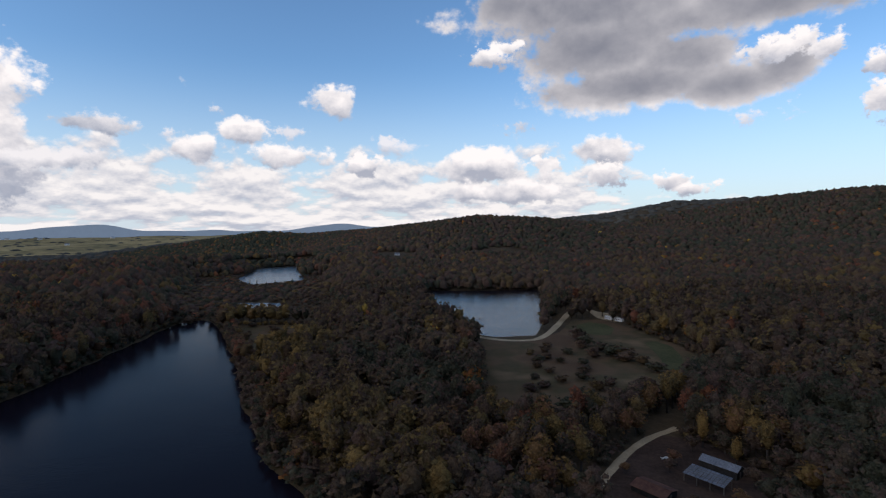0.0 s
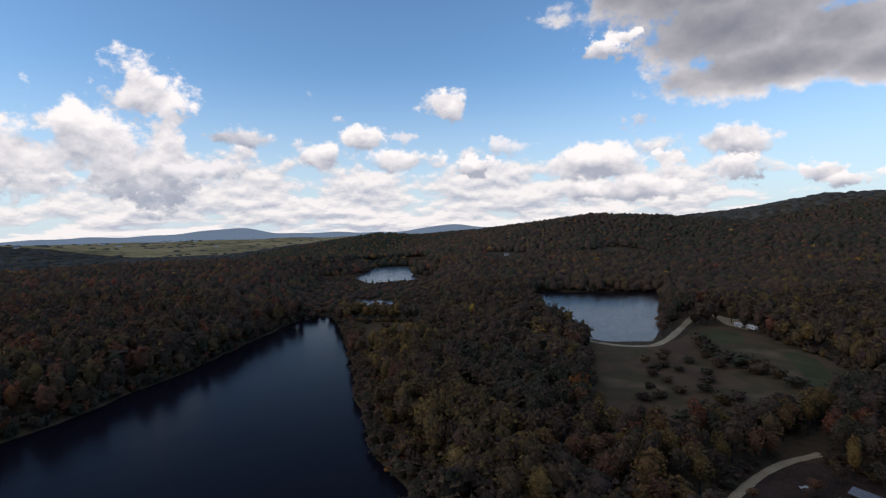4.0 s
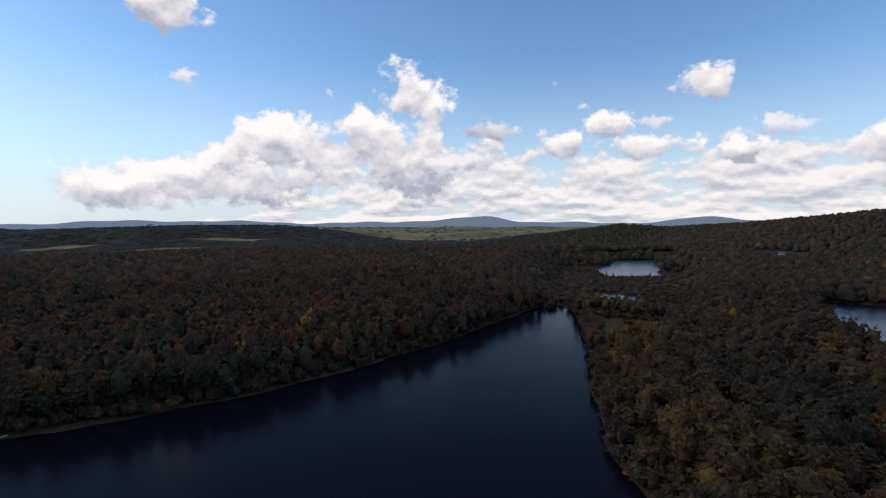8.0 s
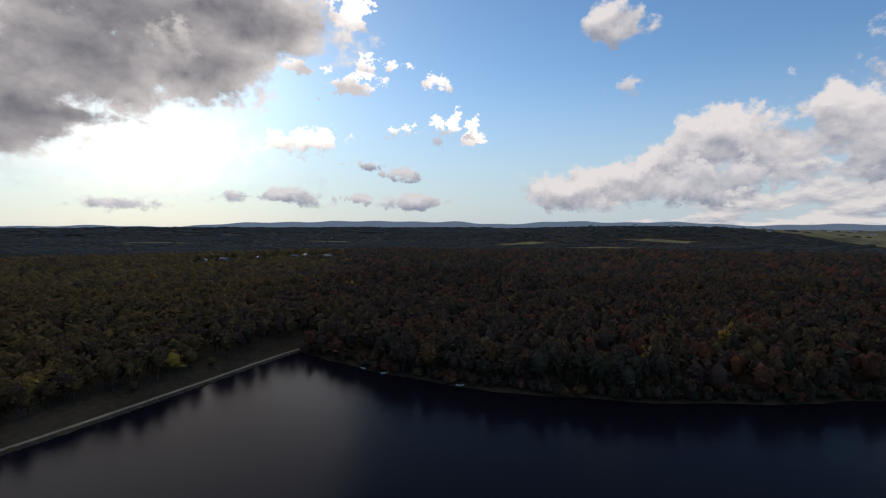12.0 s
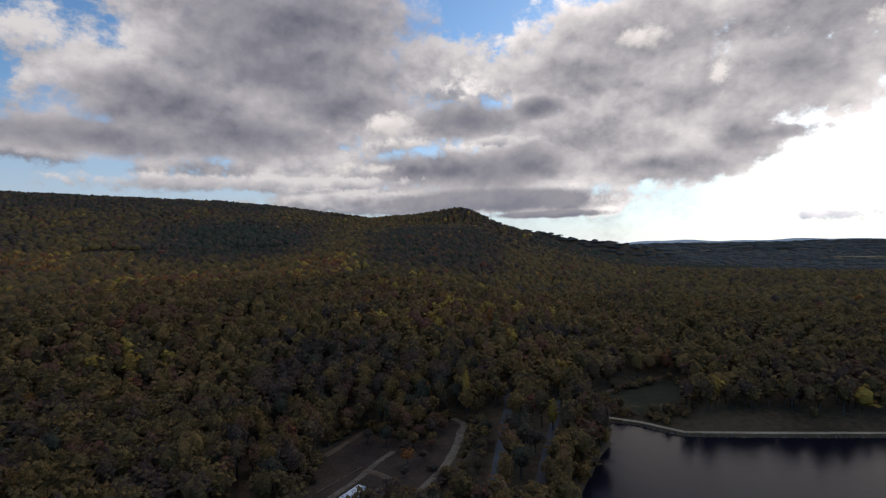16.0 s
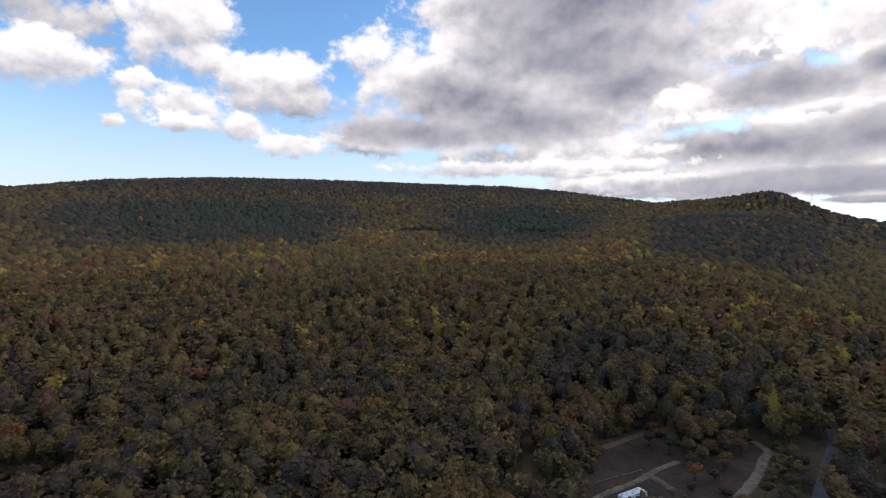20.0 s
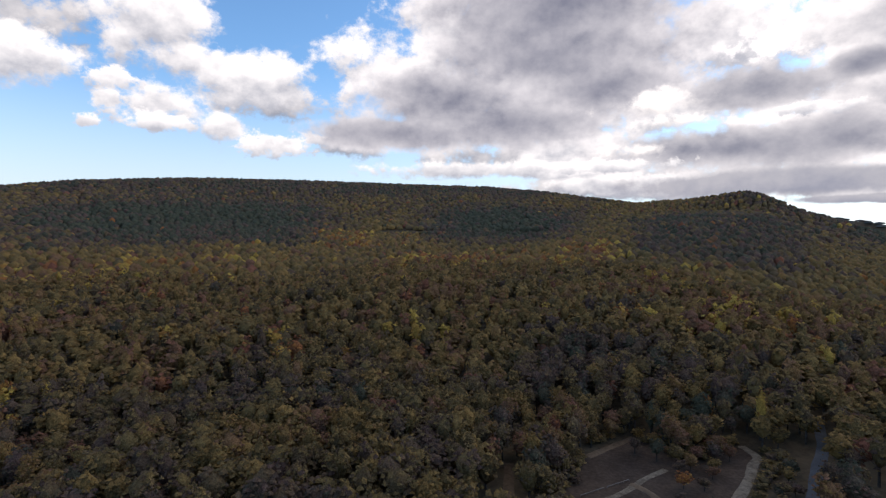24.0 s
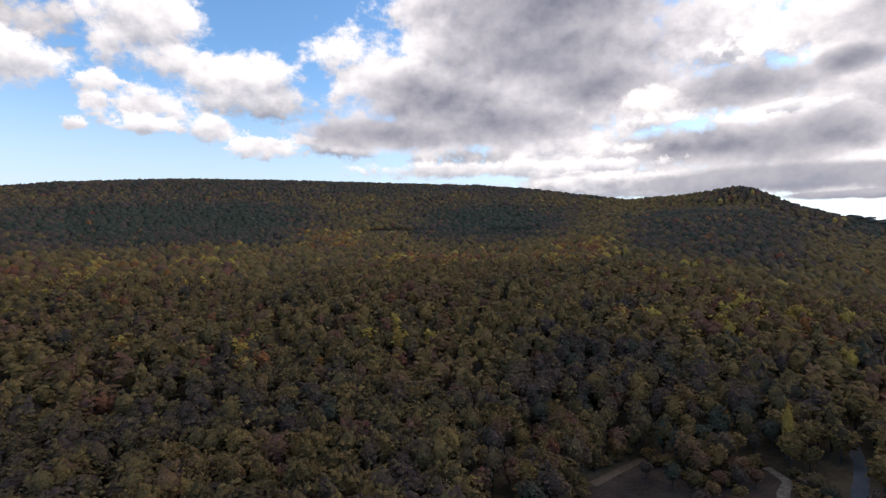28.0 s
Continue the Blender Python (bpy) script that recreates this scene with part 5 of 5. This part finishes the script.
def scrap_sheet(x, y, turn, long, wide):
    """A buckled roofing sheet lying on two short timbers."""
    t = thing("scrap_sheet", x, y, turn, "buckled pale metal sheet lying on old timbers", "scrap", "scrap in the yard")
    bm = bmesh.new()
    rows = [[bm.verts.new((-long / 2 + long * k / 6, s * wide / 2, 0.28 + 0.14 * math.sin(k * 1.3 + s))) for s in (-1, 1)] for k in range(7)]
    top = [bm.faces.new((p[0], q[0], q[1], p[1])) for p, q in zip(rows, rows[1:])]
    bmesh.ops.solidify(bm, geom=top, thickness=0.03)
    part("sheet", bm, WHITE_PAINT, t)
    for s in (-1, 1):
        part("timber", box(s * long * 0.3 - 0.08, -wide / 2, -0.05, s * long * 0.3 + 0.08, wide / 2, 0.16, 0.015), BOARD, t)


scrap_sheet(72.5, 163.5, 20, 2.6, 1.1)
scrap_sheet(53.0, 132.0, 70, 2.4, 1.2)
scrap_sheet(55.5, 129.5, 15, 2.8, 1.0)
scrap_sheet(70.5, 131.0, -40, 2.2, 1.2)
gable(161, -103, 12, 16, 7, 3.6, 5.0, BOARD, RUST, "shed with a dark red-brown roof", ribs=14)
gable(150, -113.5, 12, 13, 5, 3.2, 4.4, BOARD, TIN, "long shed with a pale grey metal roof", ribs=14)
# by the upper lake
gable(99, 466, 20, 7, 5, 2.6, 4.0, WHITE_PAINT, TIN, "small white boathouse beside the upper lake", "boathouse", "boathouse", windows=2)
camper(134, 405, 290, 8.0, "white camper parked on gravel near the upper lake", "campers")
camper(139, 396, 292, 8.5, "white camper parked on gravel near the upper lake", "campers")
# houses among the woods
gable(-89, 1003, 5, 10, 6, 3.2, 5.2, WHITE_PAINT, TIN, "white house alone among the woods", "house", "house", windows=4, chimney=True)
for k, (hx, hy, turn) in enumerate(((-865, -317, 10), (-885, -291, 60), (-905, -240, 20), (-930, -184, 80), (-955, -168, 30), (-922, -122, 50))):
    gable(hx, hy, turn, 13 + k % 3 * 3, 8, 4.0, 6.5, BOARD, TIN, "pale house in a far group among trees", "house", "house", windows=3, chimney=k % 2 == 0)
gable(-1106, 876, 40, 20, 10, 5, 8.5, WHITE_PAINT, TIN, "white farmhouse beyond the wooded bank", "house", "house", windows=4, chimney=True)
for az, dist, turn, long in ((45.0, 3650, 20, 34), (46.2, 4300, 70, 60), (41.2, 4350, 40, 30), (40.6, 4300, 10, 26), (38.4, 4200, 50, 24), (33.0, 4250, 70, 26), (36.5, 3500, 30, 22), (52.5, 3000, 60, 20), (48.0, 4100, 15, 24),
                             (64.5, 3010, 25, 26), (69.0, 3030, 70, 22), (61.0, 3040, 10, 24)):
    gable(*polar(az, dist), turn, long, 13, 7, 11, WHITE_PAINT, TIN, "white farm building far out on the plain", "barn", "barn", windows=3, lift=2.0)
rowboat(-276, -10, 40)
rowboat(-266, 2, 110)
rowboat(-243, 40, 75)

# ---------------------------------------------------------------- the dam
DAM_LINE = [(-326, -51), (-310, -62), (-286, -75), (-251, -93), (-223, -108), (-196, -123), (-182, -131), (-175, -148), (-166, -160), (-160, -170)]


def dam():
    t = new("dam")
    tagged(t, "low stone-faced earth dam with a pale gravel crest", "dam", kind="structure")
    pts = np.array(DAM_LINE, float)
    k = np.linspace(0, len(pts) - 1, 70)
    c = np.stack([np.interp(k, np.arange(len(pts)), pts[:, 0]), np.interp(k, np.arange(len(pts)), pts[:, 1])], -1)
    d = np.gradient(c, axis=0)
    n = np.stack([-d[:, 1], d[:, 0]], -1) / np.hypot(d[:, 0], d[:, 1])[:, None]
    if n[10] @ (np.array((-200, 0)) - c[10]) < 0:
        n = -n
    r = np.random.RandomState(5)

    def strip(name, offs, mat, label, wob=0.0):
        v = np.concatenate([np.concatenate([c + n * (o + r.normal(0, wob, (len(c), 1))), np.full((len(c), 1), z)], 1)[:, None] for o, z in offs], 1).reshape(-1, 3)
        m = len(offs)
        i, j = np.meshgrid(np.arange(len(c) - 1), np.arange(m - 1), indexing="ij")
        a = i * m + j
        q = np.stack([a, a + m, a + m + 1, a + 1], -1).reshape(-1, 4)
        ob = new(name, mesh_of(name, v, q, mat))
        ob.parent = t
        ob["label"] = label

    strip("embankment", [(7.0, -1.2), (4.6, 0.9), (0.8, 1.0), (-9.0, 0.3)], GROUND, "brown earth bank", 0.25)
    strip("crest_path", [(3.9, 0.96), (3.6, 1.08), (2.8, 1.12), (2.0, 1.08), (1.7, 0.96)], GRAVEL, "pale gravel path", 0.12)
    # stones of the wet face: one shape, many sizes
    shapes = []
    for q in range(4):
        sv, sf = ICO0
        shapes.append(mesh_of("stone", sv * r.uniform(0.7, 1.1, (len(sv), 1)), sf, RIPRAP))
    for q in range(260):
        i = r.randint(len(c))
        o = r.uniform(4.5, 6.2)
        s = r.uniform(0.35, 0.8)
        ob = new("stone", shapes[q % 4])
        ob.parent = t
        p = c[i] + n[i] * o + r.uniform(-1.5, 1.5) * d[i] / np.hypot(*d[i])
        ob.matrix_basis = Matrix.LocRotScale((p[0], p[1], 0.85 - (o - 4.5) * 0.75), Euler(r.uniform(0, 6, 3)), (s, s * 0.8, s * 0.6))


dam()

# ---------------------------------------------------------------- single trees and bushes
rs = np.random.RandomState(41)


def leaf_mesh(name, shape, tint):
    v, f = shape
    return smooth_faces(mesh_of(name, v, f, LEAF, np.full(len(v), tint)))


ROUND = [crown_of(rs, 115, 0.145, 130, 0.065, 9, 0, False) for _ in range(4)]
TALL = [crown_of(rs, 105, 0.135, 120, 0.06, 9, 0.8, False) for _ in range(2)]
LOOKS = {"olive green": (0.29, ROUND), "dull green": (0.07, ROUND), "bare grey-brown": (0.15, ROUND), "yellow-brown": (0.43, ROUND), "russet brown": (0.58, ROUND), "rust red": (0.73, ROUND), "orange": (0.86, ROUND), "bright yellow": (0.97, TALL), "yellow-green": (0.40, TALL),
         "dark green": (0.02, TALL)}
CROWNS = {k: [leaf_mesh("crown", s, t) for s in shapes] for k, (t, shapes) in LOOKS.items()}
tv, tf = trunk_of(7, 5, rs)
TRUNK = mesh_of("trunk", tv, tf, BARK)


def tree(x, y, tall, wide, look_of, where, group):
    t = new("tree")
    t.matrix_basis = Matrix.LocRotScale((x, y, float(land(x, y))), Euler((0, 0, rs.uniform(0, 6.28))), (1, 1, 1))
    tagged(t, look_of + " autumn tree " + where, "tree", group)
    trunk = new("trunk", TRUNK)
    trunk.parent, trunk.scale = t, (tall, tall, tall * 0.85)
    crown = new("crown", rs.choice(CROWNS[look_of]))
    crown.parent, crown.scale, crown.location = t, (wide, wide, tall * 0.42), (0, 0, tall * 0.59)
    return t


NAMES = list(LOOKS)[:6]
for x, y in zip(*SINGLE_TREES):
    # northern trees lean to dim grey-brown, part leaf colour, part cloud shade
    look_of = str(rs.choice(NAMES, p=(0.38, 0.14, 0.10, 0.24, 0.10, 0.04) if y < 0 else (0.17, 0.10, 0.46, 0.06, 0.17, 0.04)))
    where, group = ("beside the camp clearing", "trees round the camp") if y < -60 and x < 60 else ("behind the metal-roofed sheds", "trees round the sheds") if y < 0 else ("between the meadow and the gravel lane", "trees round the meadow")
    tall, wide = rs.uniform(10, 17), rs.uniform(3.2, 5.0)
    # low trees and scrub stand along the gravel drive
    if inside_by(DRIVE_SIDE, np.array([x]), np.array([y]))[0] > 0:
        tall, wide = tall * 0.38, wide * 0.62
    tree(x, y, tall, wide, look_of, where, group)
for x, y, tall, wide, look_of in ((-93, -201, 13, 2.4, "orange"), (-85, -177, 9, 3.0, "russet brown"), (-82, -183, 8, 2.6, "yellow-brown"), (-64, -151, 6, 3.0, "orange"), (-108, -190, 20, 2.8, "bright yellow"), (-103, -247, 14, 3.0, "bright yellow"),
                                  (-113, -253, 13, 2.6, "yellow-green"), (-127, -271, 15, 3.0, "bright yellow"), (-134, -272, 15, 3.0, "bright yellow"), (-22, -165, 16, 2.9, "yellow-green"), (-15, -149, 13, 2.7, "yellow-green"),
                                  (-69, -184, 15, 3.4, "dull green"), (-67, -192, 14, 3.0, "dark green"), (-61, -201, 15, 2.5, "yellow-green"), (-76, -170, 7, 3.0, "russet brown"), (-79, -164, 5, 2.4, "yellow-brown"), (-74, -176, 9, 2.8, "olive green"),
                                  (-128, -150, 13, 3.0, "bright yellow"), (-131, -140, 12, 3.2, "orange"), (-92, -146, 6, 3.0, "olive green"), (-84, -134, 5, 2.6, "dull green"), (-102, -160, 7, 2.8, "dull green"), (-110, -194, 14, 3.0, "yellow-green"),
                                  (-89, -189, 11, 3.0, "russet brown"), (-98, -192, 10, 2.8, "bare grey-brown"), (-57, -194, 12, 3.6, "olive green"), (-66, -160, 6, 2.6, "bare grey-brown"), (-71, -163, 7, 2.8, "russet brown"), (-68, -168, 8, 3.0, "olive green"), (-76, -158, 5, 2.4, "russet brown"),
                                  (-82, -170, 8, 2.8, "bare grey-brown"), (-88, -172, 7, 2.6, "russet brown"), (-77, -180, 10, 3.0, "yellow-brown"), (-73, -187, 12, 3.4, "olive green"), (-80, -190, 12, 3.2, "dull green"), (-86, -186, 10, 3.0, "bare grey-brown"),
                                  (-62, -170, 9, 3.0, "dull green"), (-56, -176, 7, 2.6, "bare grey-brown"), (-30, -164, 11, 3.4, "olive green"), (-27, -156, 9, 3.0, "yellow-green"), (-50, -188, 9, 3.0, "russet brown"), (-41, -180, 10, 3.2, "olive green"),
                                  (-59, -141, 4, 2.2, "bare grey-brown"), (-70, -150, 5, 2.4, "bare grey-brown"), (-22, -140, 9, 3.0, "olive green")):
    tree(x, y, tall, wide, look_of, "in the camp clearing", "coloured trees of the camp")
for x, y, tall, wide, look_of in ((101, -126, 9, 3.6, "orange"), (176, -176, 15, 3.0, "bright yellow"), (171, -164, 13, 3.4, "yellow-brown"), (277, -263, 14, 3.0, "bright yellow"), (264, -264, 15, 3.4, "bright yellow"), (258, -266, 14, 3.0, "yellow-green"), (202, -258, 15, 4.2, "yellow-brown"), (232, -199, 13, 4.0, "orange"), (170, -184, 15, 4.4, "yellow-green"), (45, 118, 9, 3.4, "dull green"), (74, 122, 8, 3.0, "russet brown"), (88, 134, 9, 3.2, "dull green"), (64, 128, 6, 2.4, "russet brown"), (93, 158, 9, 2.6, "yellow-green"), (70, 154, 5, 2.2, "bare grey-brown"), (74, 160, 5, 2.4, "russet brown"), (84, 168, 6, 2.6, "bare grey-brown"), (90, 144, 7, 3.0, "bare grey-brown"), (80, 132, 6, 3.0, "russet brown"), (56, 154, 4, 1.8, "russet brown"), (52, 122, 7, 3.0, "bare grey-brown"), (62, 118, 8, 3.2, "bare grey-brown"), (76, 116, 8, 3.4, "russet brown"), (86, 122, 8, 3.4, "bare grey-brown"), (68, 134, 4, 2.0, "bare grey-brown"), (94, 166, 8, 3.2, "bare grey-brown"), (54, 196, 11, 3.2, "bright yellow"), (23, 170, 12, 3.6, "yellow-brown"), (32, 173, 13, 3.6, "yellow-brown"),
                                  (89, 171, 13, 2.8, "yellow-green"), (-60, 186, 10, 3.2, "yellow-brown"), (-72, 204, 12, 3.4, "olive green"), (160, 326, 13, 5.0, "yellow-brown"), (118, 190, 14, 4.4, "olive green"), (127, 214, 12, 4.0, "rust red")):
    tree(x, y, tall, wide, look_of, "standing out from the woods", "coloured trees of the woods")
BUSH = [leaf_mesh("foliage", crown_of(rs, 34, 0.26, 70, 0.09, 6), t) for t in (0.06, 0.12, 0.20)]
for x, y, wide, tall in ((90, 335, 4.0, 6.0), (86, 312, 2.6, 4.0), (87, 291, 3.2, 4.5), (100, 296, 4.0, 4.5), (104, 284, 4.6, 4.0), (72, 233, 3.0, 3.5), (61, 221, 3.6, 3.5), (41, 234, 2.6, 2.6), (51, 272, 2.4, 2.6), (66, 282, 2.0, 2.2),
                         (75, 265, 2.6, 2.4), (48, 238, 2.4, 2.6), (56, 262, 2.0, 2.0), (60, 290, 2.4, 2.4), (52, 300, 2.0, 2.2), (70, 250, 2.8, 2.8), (80, 240, 2.4, 2.6), (112, 262, 3.6, 3.6), (110, 276, 3.0, 3.4), (46, 252, 1.8, 2.0), (92, 322, 3.4, 4.6), (95, 306, 3.6, 4.2), (66, 318, 2.2, 2.4), (62, 306, 2.4, 2.4), (74, 300, 2.4, 2.6), (54, 286, 2.6, 2.4), (78, 278, 2.2, 2.2), (58, 246, 2.4, 2.4), (106, 292, 4.0, 4.0), (64, 212, 3.0, 3.6), (84, 222, 3.4, 3.6), (96, 236, 3.2, 3.6), (52, 208, 3.2, 3.6),
                         (-216, 428, 4.5, 5.0), (-176, 455, 3.0, 4.0), (-150, 396, 2.4, 3.0), (-128, 380, 3.0, 3.0), (-138, 350, 3.4, 4.0), (-30, -152, 2.4, 2.4), (-22, -146, 2.0, 2.2), (-70, -142, 2.2, 2.4)):
    b = new("bush")
    b.matrix_basis = Matrix.LocRotScale((x, y, max(0.0, float(land(x, y)))), Euler((0, 0, rs.uniform(0, 6.28))), (1, 1, 1))
    tagged(b, "dark low bush on open ground", "bush", "bushes in the open")
    f = new("foliage", BUSH[rs.randint(3)])
    wide, tall = (wide * 1.6, tall * 1.7) if y > 0 else (wide, tall)
    f.parent, f.scale, f.location = b, (wide, wide, tall * 0.56), (0, 0, tall * 0.40)
    st = new("stem", TRUNK)
    st.parent, st.scale = b, (tall * 0.8, tall * 0.8, tall * 0.6)


def pine_shape(tiers, sprays):
    vs, fs, n = [], [], 0
    for k in range(tiers):
        z0, rad = 0.16 + 0.84 * k / tiers, 0.30 * (1 - k / tiers) + 0.03
        a = np.linspace(0, 2 * math.pi, sprays, endpoint=False) + k * 0.5
        for q in a:
            w = math.pi / sprays * 1.2
            tip = np.array([math.cos(q) * rad, math.sin(q) * rad, z0 - 0.03])
            l, rr = [np.array([math.cos(q + s * w) * rad * 0.55, math.sin(q + s * w) * rad * 0.55, z0 + 0.015]) for s in (-1, 1)]
            vs += [np.array([0, 0, z0 + 0.09]), l, tip, rr]
            fs += [(n, n + 1, n + 2), (n, n + 2, n + 3)]
            n += 4
    return np.array(vs), np.array(fs)


PINE = leaf_mesh("needles", pine_shape(9, 9), 0.0)
for k in range(11):
    x, y = -318 + k * 9.6 + rs.uniform(-3, 3), 742 - abs(k - 5) * -3.0 - 24 * (1 - abs(k - 6) / 8) + rs.uniform(-8, 0)
    t = new("pine_tree")
    t.matrix_basis = Matrix.Translation((x, y, float(land(x, y))))
    tagged(t, "dark pointed pine in front of the bright pond", "pine", "pines by the pond")
    tall = rs.uniform(4.5, 8)
    trunk = new("trunk", TRUNK)
    trunk.parent, trunk.scale = t, (tall, tall, tall)
    nd = new("needles", PINE)
    nd.parent, nd.scale = t, (tall, tall, tall)
